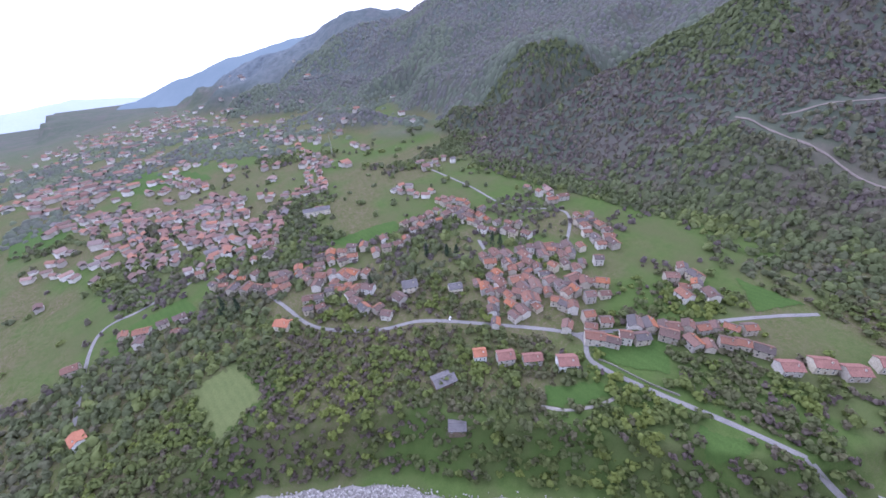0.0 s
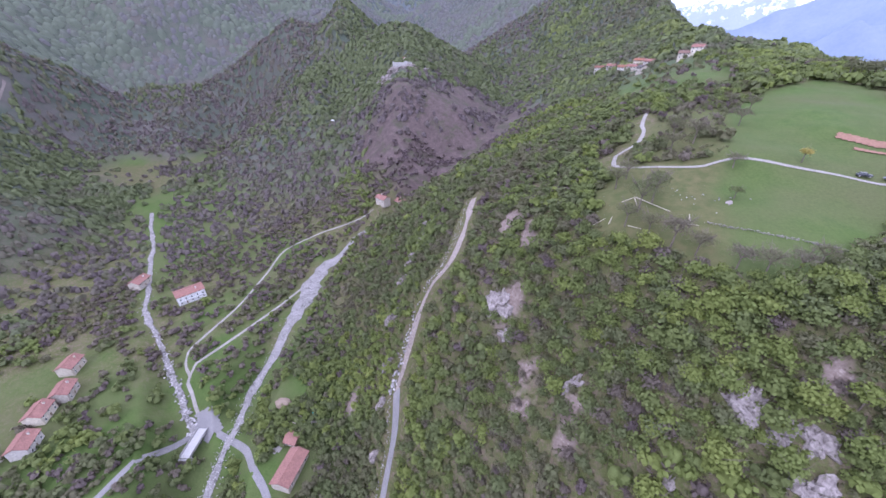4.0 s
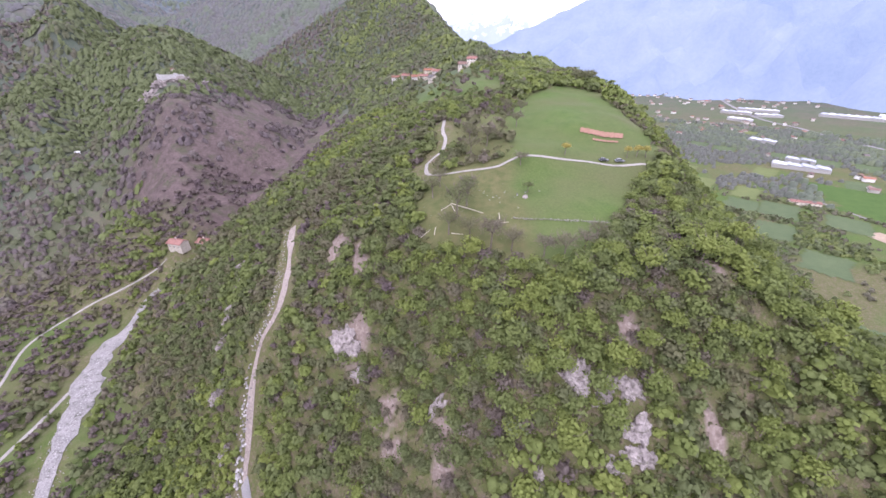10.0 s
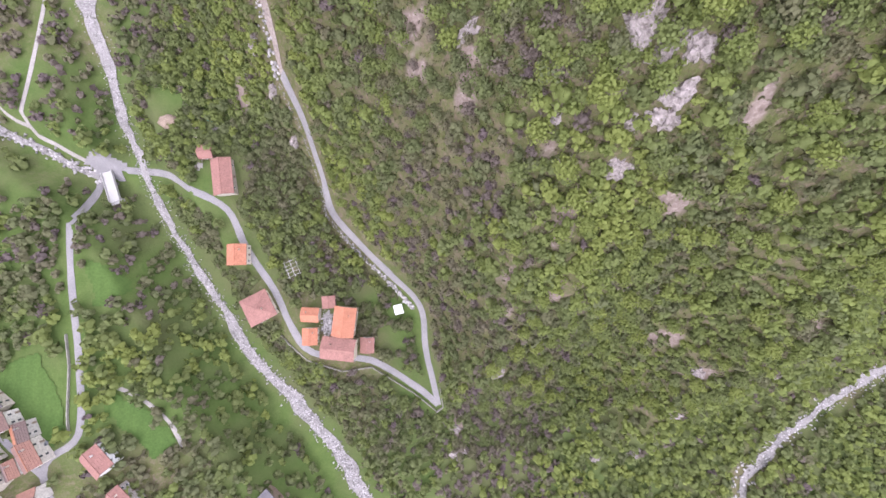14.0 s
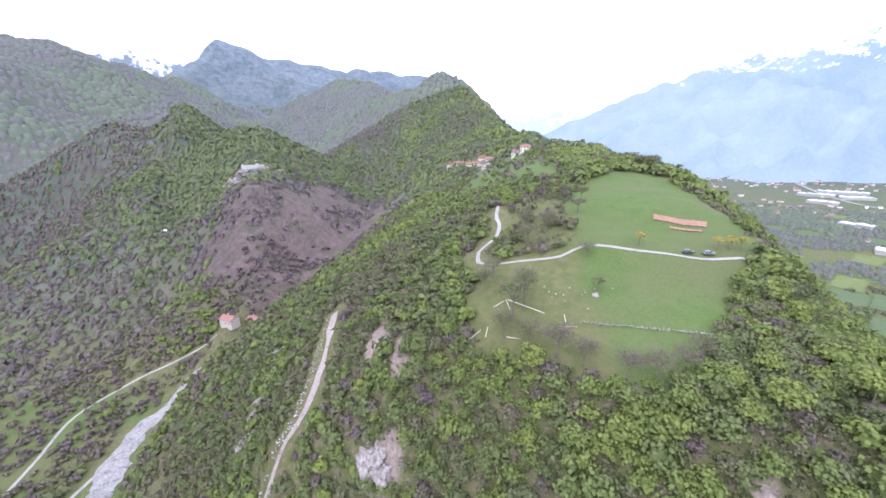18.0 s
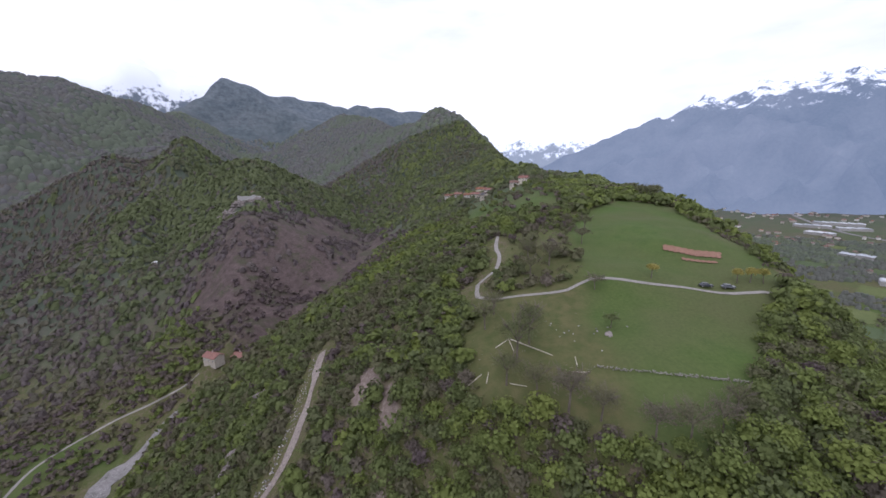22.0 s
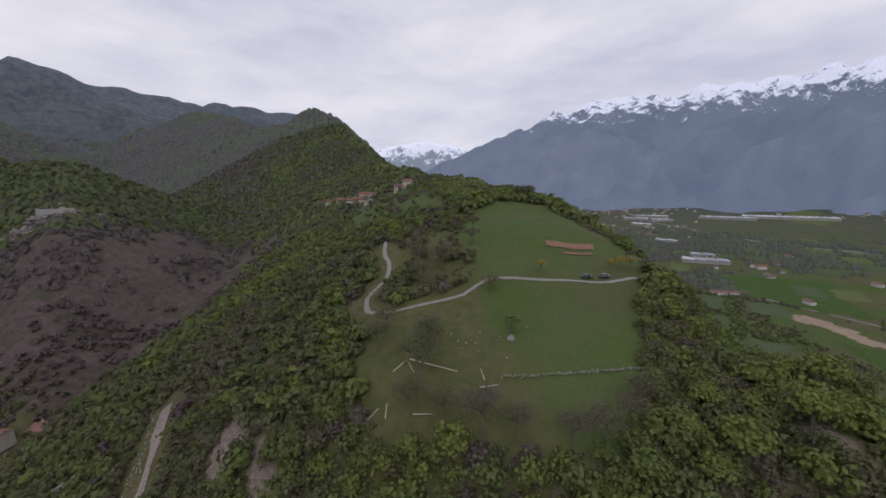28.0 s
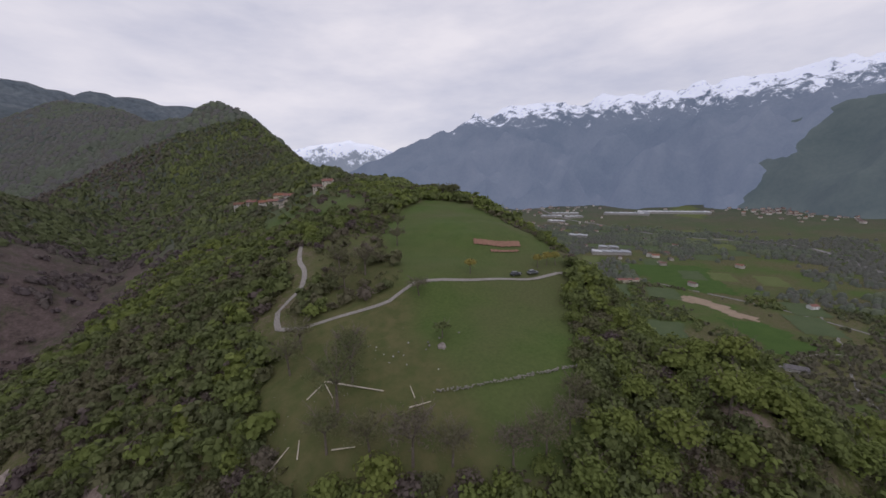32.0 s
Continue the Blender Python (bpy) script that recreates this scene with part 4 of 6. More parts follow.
def tree_tones(x, y, r):
    patch = fractal(x, y, 48, 3, 91)
    tone = np.clip(0.6 + 0.28 * patch + r.normal(0, 0.12, len(x)), 0.32, 0.93)
    far = np.hypot(x - 20, y - 60)
    share = np.where(far < 300, 0.17 + 0.5 * fractal(x, y, 60, 3, 101) - 0.14 * np.clip((-10 - x) / 40, 0, 1), 0.32 + 0.14 * ((x < -120) & (y > 20)) + 1.5 * fractal(x, y, 260, 3, 111))
    share = np.where((y < -40) & (x < 250) & (x > -420), 0.2 + 0.7 * fractal(x, y, 120, 3, 113), share)
    west = np.clip((-60 - x) / 120, 0, 1) * np.clip((far - 150) / 120, 0, 1) * np.maximum(np.clip((y - 10) / 60, 0, 1), np.clip((-420 - x) / 60, 0, 1))
    band = fractal(x, y, 190, 4, 111)
    share = share * (1 - west) + west * np.clip(0.55 - 1.7 * band - 0.6 * (np.hypot((x + 440) / 110, (y - 450) / 90) < 1), 0.05, 0.95)
    tone = np.minimum(tone + west * np.clip(0.2 * band, -0.05, 0.1), np.where(west > 0.3, np.where(far > 420, 0.64, 0.78), 0.93))
    brown = r.rand(len(x)) < np.clip(share, 0.04, 0.95)
    tone = np.where(brown, r.uniform(0.03, 0.36, len(x)), tone)
    east = np.clip((x - 70) / 50, 0, 1) * (np.hypot(x, y) < 350)
    tone = np.where(r.rand(len(x)) < east * 0.75, r.uniform(0.6, 0.9, len(x)), tone)
    tone = np.where(x > 380, np.maximum(tone, 0.3), tone)
    tone = np.where(near_edge(ORCHARD, x, y, 6) > 0.6, r.uniform(0.2, 0.5, len(x)), tone)
    return np.where(near_edge(HEATH, x, y, 60) > r.rand(len(x)), r.uniform(0.0, 0.15, len(x)), tone)


FINE_SHAPES = [crown_shape(120 + s, 250, 0.108, 0.92, core=0.46) for s in range(6)]
NEAR_SHAPES = [crown_shape(s, 96, 0.17, 0.9, core=0.52) for s in range(7)]
LOW_SHAPES = [crown_shape(80 + s, 12, 0.44, 0.8, True) for s in range(6)]
EDGE_SHAPES = [crown_shape(60 + s, 24, 0.31, 0.9, core=0.5) for s in range(6)]
MID_SHAPES = [crown_shape(20 + s, 9, 0.42, 0.85, core=0.72) for s in range(6)]
FAR_SHAPES = [crown_shape(40 + s, 1, 0.5, 0.62, core=1.1) for s in range(5)]


def girth(tone, low, high, r):
    """Crown radius: trees in leaf are broader than bare ones."""
    return (low + (high - low) * r.rand(len(tone)) ** 1.3) * np.where(tone > 0.6, 1.12, np.where(tone < 0.36, 0.82, 1.0))


x, y, r = tree_places(3.65, 0, 185, 1)
t = tree_tones(x, y, r)
hedge = np.where((y > 132) & (x > 60), 1 - 0.5 * near_edge(UPPER, x, y, 34), 1.0)
size = girth(t, 2.3, 4.8, r) * hedge
rim = (x > -25) & (x < 125) & (y > 38) & (y < 112)
scatter("meadow_rim_woodland", x[rim], y[rim], size[rim], t[rim], FINE_SHAPES, 0.5, "leafy spring trees round the hilltop meadow, fresh green and bare brown", "trees", LEAVES)
x, y, size, t = x[~rim], y[~rim], size[~rim], t[~rim]
scatter("near_woodland", x, y, size, t, NEAR_SHAPES, 0.5, "mixed spring woodland, fresh green and still bare brown crowns", "trees", LEAVES)
x, y, r = tree_places(2.7, 0, 185, 6)
t = np.clip(0.34 + 0.2 * fractal(x, y, 30, 3, 141) + r.normal(0, 0.1, len(x)), 0.12, 0.7)
scatter("underwood", x, y, r.uniform(1.1, 2.2, len(x)), t, LOW_SHAPES, 0.35, "thin olive-brown shrubs and saplings under the trees", "shrubs", LEAVES)
x, y, r = tree_places(5.0, 185, 380, 4)
t = tree_tones(x, y, r)
scatter("valley_woodland", x, y, girth(t, 2.8, 5.4, r), t, EDGE_SHAPES, 0.5, "mixed spring woods along the streams and lower slopes", "trees", LEAVES)
x, y, r = tree_places(7.0, 380, 900, 2)
t = tree_tones(x, y, r)
scatter("slope_woodland", x, y, girth(t, 3.8, 6.6, r), t, MID_SHAPES, 0.35, "mixed deciduous woods on the mountain slopes", "trees", HAZED_SLOPE_LEAVES, follow=0.7)
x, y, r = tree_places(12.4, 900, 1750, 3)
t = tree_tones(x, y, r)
scatter("far_woodland", x, y, girth(t, 5.5, 9.5, r), t, FAR_SHAPES, 0.2, "far woods on the mountain slopes and valley", "trees", HAZED_FAR_LEAVES, np.where((x > 380) & (height(x, y) < 70), 1.7, 1.0), follow=0.95)
# ---- far ranges: backdrop ---------------------------------------------------


def range_material(name, wood_a, wood_b, veil, glow, snow_from=None):
    """Far mountain side; its own surface gives off an even pale light that stands in for air haze."""
    n = Nodes(name, 1.0, 0.0)
    col = n.mix(0.4, n.ramp(n.noise(0.003, 6, 0.6), [(0.35, tuple(v * 0.7 for v in wood_a)), (0.65, tuple(v * 1.25 for v in wood_b))]), n.ramp(n.attr("gully"), [(0.0, tuple(v * 1.1 for v in wood_b)), (0.8, tuple(v * 0.9 for v in wood_a))]))
    col = n.mix(0.35, col, n.ramp(n.noise(0.05, 6, 0.7), [(0.35, wood_a), (0.65, wood_b)]))
    if snow_from:
        split = n.tree.nodes.new("ShaderNodeSeparateXYZ")
        n.link(n.place, split.inputs[0])
        add = n.node("ShaderNodeMath")
        add.operation = "MULTIPLY_ADD"
        add.inputs[1].default_value = 1150
        n.link(n.noise(0.011, 10, 0.74), add.inputs[0])
        n.link(split.outputs["Z"], add.inputs[2])
        band = n.node("ShaderNodeMapRange")
        band.inputs["From Min"].default_value, band.inputs["From Max"].default_value = snow_from + 555, snow_from + 640
        n.link(add.outputs[0], band.inputs["Value"])
        col = n.mix(band.outputs[0], col, (0.76, 0.78, 0.83))
    # haze put in as emission of the mountain surface, tinted by veil
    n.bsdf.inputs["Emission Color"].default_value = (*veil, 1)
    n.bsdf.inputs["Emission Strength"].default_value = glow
    return n.done(col)


def far_range(line, span, reach, material, label, rough=0.2, crag=60, seed=3):
    """Mountain range along a crest line, seen over a span of bearings."""
    az = np.radians(np.arange(span[0], span[1] + 0.01, 0.35))
    r = np.arange(reach[0], reach[1], 45.0)
    x, y = np.outer(r, np.sin(az)), np.outer(r, np.cos(az))
    z = ridge(line, x, y, rough, seed, 60.0)
    over = np.clip((z - 60) / 200, 0, 1)
    under = np.clip((z.max(axis=0)[None] - z) / 350, 0, 1)
    spurs = np.abs(fractal(x, y, 620, 4, seed + 40))
    jag = np.clip((z.max(axis=0)[None] - 520) / 350, 0.12, 1)
    z = z + over * crag * (jag * (0.4 - 0.9 * np.abs(fractal(x, y, 330, 5, seed + 50))) + 0.25 * jag * fractal(x, y, 90, 3, seed + 60) + under * 2.2 * (0.35 - spurs))
    low = floor_height(x, y) - 40
    foot = np.clip((r - reach[0]) / (0.3 * (reach[1] - reach[0])), 0, 1)[:, None]
    z = low + (z - low) * foot * foot * (3 - 2 * foot)
    n, m = z.shape
    keep = z > floor_height(x, y) - 30
    z = np.maximum(z, floor_height(x, y) - 30)
    i, j = [a.ravel() for a in np.meshgrid(np.arange(n - 1), np.arange(m - 1), indexing="ij")]
    any_high = keep[i, j] | keep[i + 1, j] | keep[i, j + 1] | keep[i + 1, j + 1]
    i, j = i[any_high], j[any_high]
    f = np.stack([i * m + j, i * m + j + 1, (i + 1) * m + j + 1, (i + 1) * m + j], 1)
    me = mesh_from("backdrop", np.stack([x.ravel(), y.ravel(), z.ravel()], 1), f, material, {"gully": np.clip(spurs * 1.7, 0, 1).ravel()}, smooth=True)
    return tagged(new("backdrop", me), label, "mountain range", kind="structure")


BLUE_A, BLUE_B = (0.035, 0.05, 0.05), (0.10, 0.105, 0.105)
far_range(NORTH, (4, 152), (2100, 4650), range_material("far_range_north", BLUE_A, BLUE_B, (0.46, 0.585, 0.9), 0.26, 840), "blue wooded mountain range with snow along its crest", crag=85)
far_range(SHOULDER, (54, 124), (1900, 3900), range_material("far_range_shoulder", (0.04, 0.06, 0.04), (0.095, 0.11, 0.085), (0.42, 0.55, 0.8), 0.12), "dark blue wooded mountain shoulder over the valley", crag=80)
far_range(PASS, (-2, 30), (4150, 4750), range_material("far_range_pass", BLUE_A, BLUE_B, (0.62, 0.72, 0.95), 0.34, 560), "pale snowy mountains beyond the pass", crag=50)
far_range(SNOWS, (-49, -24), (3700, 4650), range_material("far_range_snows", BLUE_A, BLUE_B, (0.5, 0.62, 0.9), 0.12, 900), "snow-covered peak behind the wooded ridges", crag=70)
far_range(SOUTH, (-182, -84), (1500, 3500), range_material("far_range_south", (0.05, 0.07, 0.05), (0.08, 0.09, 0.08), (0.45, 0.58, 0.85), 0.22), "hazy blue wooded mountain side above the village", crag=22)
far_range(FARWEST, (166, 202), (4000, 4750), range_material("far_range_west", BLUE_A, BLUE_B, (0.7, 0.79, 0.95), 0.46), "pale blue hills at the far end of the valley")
# ---- buildings -----------------------------------------------------------------


def box(bm, x0, x1, y0, y1, z0, z1):
    v = [bm.verts.new(p) for p in ((x0, y0, z0), (x1, y0, z0), (x1, y1, z0), (x0, y1, z0), (x0, y0, z1), (x1, y0, z1), (x1, y1, z1), (x0, y1, z1))]
    for f in ((3, 2, 1, 0), (4, 5, 6, 7), (0, 1, 5, 4), (1, 2, 6, 5), (2, 3, 7, 6), (3, 0, 4, 7)):
        bm.faces.new([v[i] for i in f])
    return bm


def boxed(*sizes):
    bm = bmesh.new()
    for s in sizes:
        box(bm, *s)
    return bm


def gable_walls(w, l, h, rise, foot=4.0):
    """House body: long walls along y, gables at both ends, sunk into the slope."""
    bm = bmesh.new()
    ring = [(-w / 2, -foot), (w / 2, -foot), (w / 2, h), (0, h + rise), (-w / 2, h)]
    a = [bm.verts.new((p[0], -l / 2, p[1])) for p in ring]
    b = [bm.verts.new((p[0], l / 2, p[1])) for p in ring]
    bm.faces.new(a)
    bm.faces.new(b[::-1])
    for i in range(5):
        j = (i + 1) % 5
        bm.faces.new((a[j], a[i], b[i], b[j]))
    return bm


def roof_slope(w, l, h, rise, sign, thick=0.3, eave=0.7):
    """One tiled slope, with an eave, a thickness and shallow courses."""
    bm = bmesh.new()
    slope = rise / (w / 2)
    courses = 5
    top, out = 0.0, w / 2 + eave
    for k in range(courses):
        x0, x1 = top + (out - top) * k / courses, top + (out - top) * (k + 1) / courses + 0.1
        z0, z1 = h + rise - slope * x0 + 0.32 + 0.02, h + rise - slope * x1 + 0.32 + 0.1
        ends = [(x0 * sign, z0), (x1 * sign, z1), (x1 * sign, z1 - thick), (x0 * sign, z0 - thick)]
        a = [bm.verts.new((p[0], -l / 2 - 0.5, p[1])) for p in ends]
        b = [bm.verts.new((p[0], l / 2 + 0.5, p[1])) for p in ends]
        bm.faces.new(a if sign < 0 else a[::-1])
        bm.faces.new(b[::-1] if sign < 0 else b)
        for i in range(4):
            j = (i + 1) % 4
            bm.faces.new((a[i], a[j], b[j], b[i]) if sign > 0 else (a[j], a[i], b[i], b[j]))
    return bm


def house(name, w, l, h, rise, wall=None, tiles=None, storeys=2, chimneys=1, bays=3, label="", group="", at=(0, 0, 0), turn=0, balcony=False, category="house", framed=True):
    """A gabled house; its base point is the middle of the ground floor."""
    wall, tiles = wall or PLASTER, tiles or TILES
    top = new(name)
    top.matrix_world = pose(*at, 0, 0, turn)
    body = part("wall", gable_walls(w, l, h, rise), wall, top)
    for s in (-1, 1):
        part("roof_slope", roof_slope(w, l, h, rise, s), tiles, top)
    part("roof_ridge", boxed((-0.22, 0.22, -l / 2 - 0.5, l / 2 + 0.5, h + rise + 0.2, h + rise + 0.5)), tiles, top)
    for k in range(chimneys):
        y = l * (0.22 - 0.5 * k)
        c = part("chimney", boxed((w * 0.18, w * 0.18 + 0.8, y, y + 0.7, h + rise * 0.4, h + rise + 1.0)), wall, top)
        part("cap", boxed((w * 0.18 - 0.15, w * 0.18 + 0.95, y - 0.15, y + 0.85, h + rise + 1.0, h + rise + 1.2)), tiles, c)
    pane = boxed((-0.06, 0.06, -0.5, 0.5, -0.7, 0.7))
    me = bpy.data.meshes.new("window")
    pane.to_mesh(me)
    pane.free()
    me.materials.append(GLASS)
    frame_me = bpy.data.meshes.new("window_frame")
    fb = boxed((-0.05, 0.05, -0.62, -0.5, -0.82, 0.82), (-0.05, 0.05, 0.5, 0.62, -0.82, 0.82), (-0.05, 0.05, -0.5, 0.5, 0.7, 0.82), (-0.12, 0.12, -0.66, 0.66, -0.86, -0.72))
    fb.to_mesh(frame_me)
    fb.free()
    frame_me.materials.append(WHITE)
    for level in range(storeys):
        z = 1.6 + level * 2.8
        if z > h - 0.6:
            break
        for s in (-1, 1):
            for b in range(bays):
                y = -l / 2 + l * (b + 0.5) / bays
                if level == 0 and b == 1 and s > 0:
                    d = part("door", boxed((w / 2 + 0.003, w / 2 + 0.09, y - 0.55, y + 0.55, 0.0, 2.1)), TIMBER, top)
                    continue
                win = part("window", me, None, top)
                win.matrix_basis = pose(s * (w / 2 + 0.03), y, z)
                if framed:
                    part("window_frame", frame_me, None, win)
    if balcony:
        rail = part("balcony", boxed((w / 2, w / 2 + 1.3, -l * 0.4, l * 0.4, 2.7, 2.85)), CONCRETE, top)
        for k in range(7):
            y = -l * 0.4 + l * 0.8 * k / 6
            part("post", boxed((w / 2 + 1.2, w / 2 + 1.27, y - 0.04, y + 0.04, 2.85, 3.75)), WHITE, rail)
    return tagged(top, label, category, group)


PATCHES = {}


def ground_z(x, y):
    """Ground height at one place, between samples 3 m apart that are worked out a patch at a time."""
    key = (math.floor(x / 48), math.floor(y / 48))
    if key not in PATCHES:
        g = np.arange(17) * 3.0
        px, py = np.meshgrid(g + key[0] * 48, g + key[1] * 48, indexing="ij")
        PATCHES[key] = height(px.ravel(), py.ravel()).reshape(17, 17)
    u, v = (x - key[0] * 48) / 3, (y - key[1] * 48) / 3
    i, j = min(int(u), 15), min(int(v), 15)
    a, b, z = u - i, v - j, PATCHES[key]
    return float((z[i, j] * (1 - a) + z[i + 1, j] * a) * (1 - b) + (z[i, j + 1] * (1 - a) + z[i + 1, j + 1] * a) * b)


# village: a few kinds of house, then copies along the streets
KINDS = [(8.0, 10.5, 5.8, 1.9, "plastered village house with a brown-red tiled roof"), (7.0, 9, 5.4, 1.7, "pale stone village house under clay tiles"),
         (8.6, 13.5, 6.0, 2.0, "long farmhouse with a faded tile roof"), (7.4, 8.2, 7.4, 1.8, "tall narrow rendered house with tiled gable roof"),
         (6.2, 8.4, 4.2, 1.5, "low outbuilding with weathered red tiles"), (9.4, 11.5, 6.0, 2.2, "broad rendered house with orange-red roof")]
models = [house("village_house", w, l, h, r, storeys=2 if h < 7 else 3, label=lab, group="village houses", bays=2, framed=False) for w, l, h, r, lab in KINDS]
unused = list(models)
beyond = []
taken = []


def stand(k, x, y, turn, scale=1.0):
    """One village house, the model itself the first time and copies after."""
    if any((x - a) ** 2 + (y - b) ** 2 < (0.57 * (d + c)) ** 2 for a, b, d in taken for c in (KINDS[k][0] * scale * 0.62,)):
        return None
    taken.append((x, y, KINDS[k][0] * scale * 0.62))
    m = pose(x, y, ground_z(x, y) + 0.3, 0, 0, turn)
    if math.hypot(x, y) > 480:
        beyond.append((x, y, *KINDS[k][:3], radians(turn)))
        return None
    kind = models[k]
    if kind in unused:
        unused.remove(kind)
        kind.matrix_basis = m
        return kind
    return copy_thing(kind, m)


def street(line, spacing=12.0, offset=8.5, rows=(-1, 1), chance=0.9, seed=0):
    r = random.Random(seed)
    for p, q in zip(line[:-1], line[1:]):
        d = math.hypot(q[0] - p[0], q[1] - p[1])
        ux, uy = (q[0] - p[0]) / d, (q[1] - p[1]) / d
        s = spacing * 0.4
        while s < d:
            for row in rows:
                if r.random() < chance:
                    o = row * offset + r.uniform(-4, 4)
                    k = r.choice((0, 0, 1, 1, 2, 3, 4, 5))
                    turn = math.degrees(math.atan2(uy, ux)) - 90 + r.choice((0, 0, 90)) + r.uniform(-24, 24)
                    stand(k, p[0] + ux * s + uy * o, p[1] + uy * s - ux * o, turn)
            s += spacing * r.uniform(0.85, 1.2)


STREETS = [
    ([(-206, -110), (-241, -67), (-272, -16)], 10, 7, (-1, 1), 0.85), ([(-327, -90), (-289, -58)], 12, 8, (-1, 1), 0.7),
    ([(-249, -241), (-221, -192), (-198, -150)], 10.5, 7, (-1, 1), 0.86), ([(-261, -218), (-239, -168), (-224, -133)], 10.5, 7, (-1, 1), 0.86),
    ([(-281, -191), (-258, -145), (-243, -127)], 10.5, 7, (-1, 1), 0.86), ([(-205, -199), (-181, -160)], 11, 7, (-1, 1), 0.9),
    ([(-372, -198), (-325, -148)], 11, 7.5, (-1, 1), 0.95), ([(-226, -343), (-295, -335), (-290, -267), (-309, -219)], 12, 8, (-1, 1), 0.85),
    ([(-310, -371), (-304, -296)], 12, 8, (-1, 1), 0.8), ([(-125, -378), (-167, -352), (-214, -328)], 11, 7.5, (-1, 1), 0.8),
    ([(-83, -326), (-121, -305), (-137, -250)], 11, 7.5, (-1, 1), 0.85), ([(-108, -349), (-143, -307)], 11, 7.5, (-1, 1), 0.8),
    ([(-18, -489), (-60, -479), (-105, -470)], 12, 8, (-1, 1), 0.85), ([(-37, -447), (-62, -413), (-97, -371)], 12, 8, (-1, 1), 0.85),
    ([(-46, -598), (-80, -499)], 13, 9, (-1, 1), 0.7), ([(62, -820), (4, -783), (-57, -645)], 15, 11, (-1, 1), 0.8),
    ([(-74, -678), (-124, -624), (-178, -581), (-237, -546)], 15, 10, (-1, 1), 0.75), ([(66, -1060), (28, -702), (-12, -572)], 17, 11, (-1, 1), 0.75),
    ([(-298, -792), (-302, -631)], 16, 10, (-1, 1), 0.8), ([(-298, -455), (-314, -397)], 14, 9, (-1, 1), 0.7),
    ([(-417, -297), (-394, -233)], 13, 8, (-1, 1), 0.8), ([(-383, -499), (-435, -469)], 13, 9, (-1, 1), 0.6),
    ([(95, -445), (60, -432), (7, -409)], 17, 9, (-1, 1), 0.6), ([(149, -701), (99, -688), (42, -585)], 20, 11, (-1, 1), 0.7), ([(133, -608), (97, -600)], 18, 9, (-1, 1), 0.6),
    ([(-4, -770), (-3, -690), (20, -545)], 12, 7, (-1, 1), 0.9), ([(-51, -695), (-30, -600), (-8, -538)], 11, 7, (-1, 1), 0.9), ([(-76, -645), (-58, -580), (-42, -547)], 11, 7, (-1, 1), 0.9),
    ([(-99, -612), (-72, -552), (-60, -500)], 11, 7, (-1, 1), 0.9), ([(-125, -667), (-112, -543), (-102, -472)], 11, 7, (-1, 1), 0.85), ([(-165, -547), (-130, -500), (-90, -440)], 11, 7, (-1, 1), 0.85),
    ([(-301, -690), (-260, -640), (-226, -556)], 12, 8, (-1, 1), 0.85), ([(-70, -380), (-106, -374), (-131, -316)], 10, 7, (-1, 1), 0.8), ([(-79, -918), (-100, -820), (-110, -740)], 13, 9, (-1, 1), 0.8),
    ([(-212, -212), (-196, -180)], 9, 6, (-1, 1), 0.9), ([(-270, -205), (-300, -175)], 9, 6, (-1, 1), 0.8)]
for k, (line, gap, off, rows, chance) in enumerate(STREETS):
    street(line, gap, off, rows, chance, k)

rv = random.Random(61)
for x, y in ((-283, -153), (-258, -138), (-245, -144), (-240, -127), (-223, -131), (-220, -117), (-221, -144), (-202, -122), (-298, -144), (-212, -158), (-232, -158), (-270, -166), (-252, -120), (-310, -170), (-214, -176), (-268, -126)):
    stand(rv.choice((0, 1, 3, 4, 1)), x + rv.uniform(-2, 2), y + rv.uniform(-2, 2), 40 + rv.choice((0, 90)) + rv.uniform(-20, 20))

ORANGE = two_tone("new_orange_tiles", (0.3, 0.125, 0.075), (0.4, 0.18, 0.115), 1.6, 0.25)
RED = two_tone("red_tiles", (0.19, 0.1, 0.085), (0.29, 0.155, 0.13), 1.6, 0.25)
SLATE = two_tone("grey_slate", (0.1, 0.095, 0.1), (0.18, 0.17, 0.175), 1.6, 0.25)
CREAM = two_tone("cream_render", (0.62, 0.57, 0.47), (0.72, 0.66, 0.56), 2.0, 0.3)
TEAL = two_tone("teal_tarpaulin", (0.02, 0.25, 0.22), (0.04, 0.34, 0.3), 2.0, 0.3, rough=0.5)
AMBER = two_tone("orange_plastic_sheet", (0.7, 0.22, 0.03), (0.8, 0.3, 0.05), 2.0, 0.3, rough=0.5)


def place_house(x, y, turn, w, l, h, rise, wall, tiles, label, **more):
    return house("house", w, l, h, rise, wall, tiles, label=label, at=(x, y, ground_z(x, y) + 0.3), turn=turn, **more)


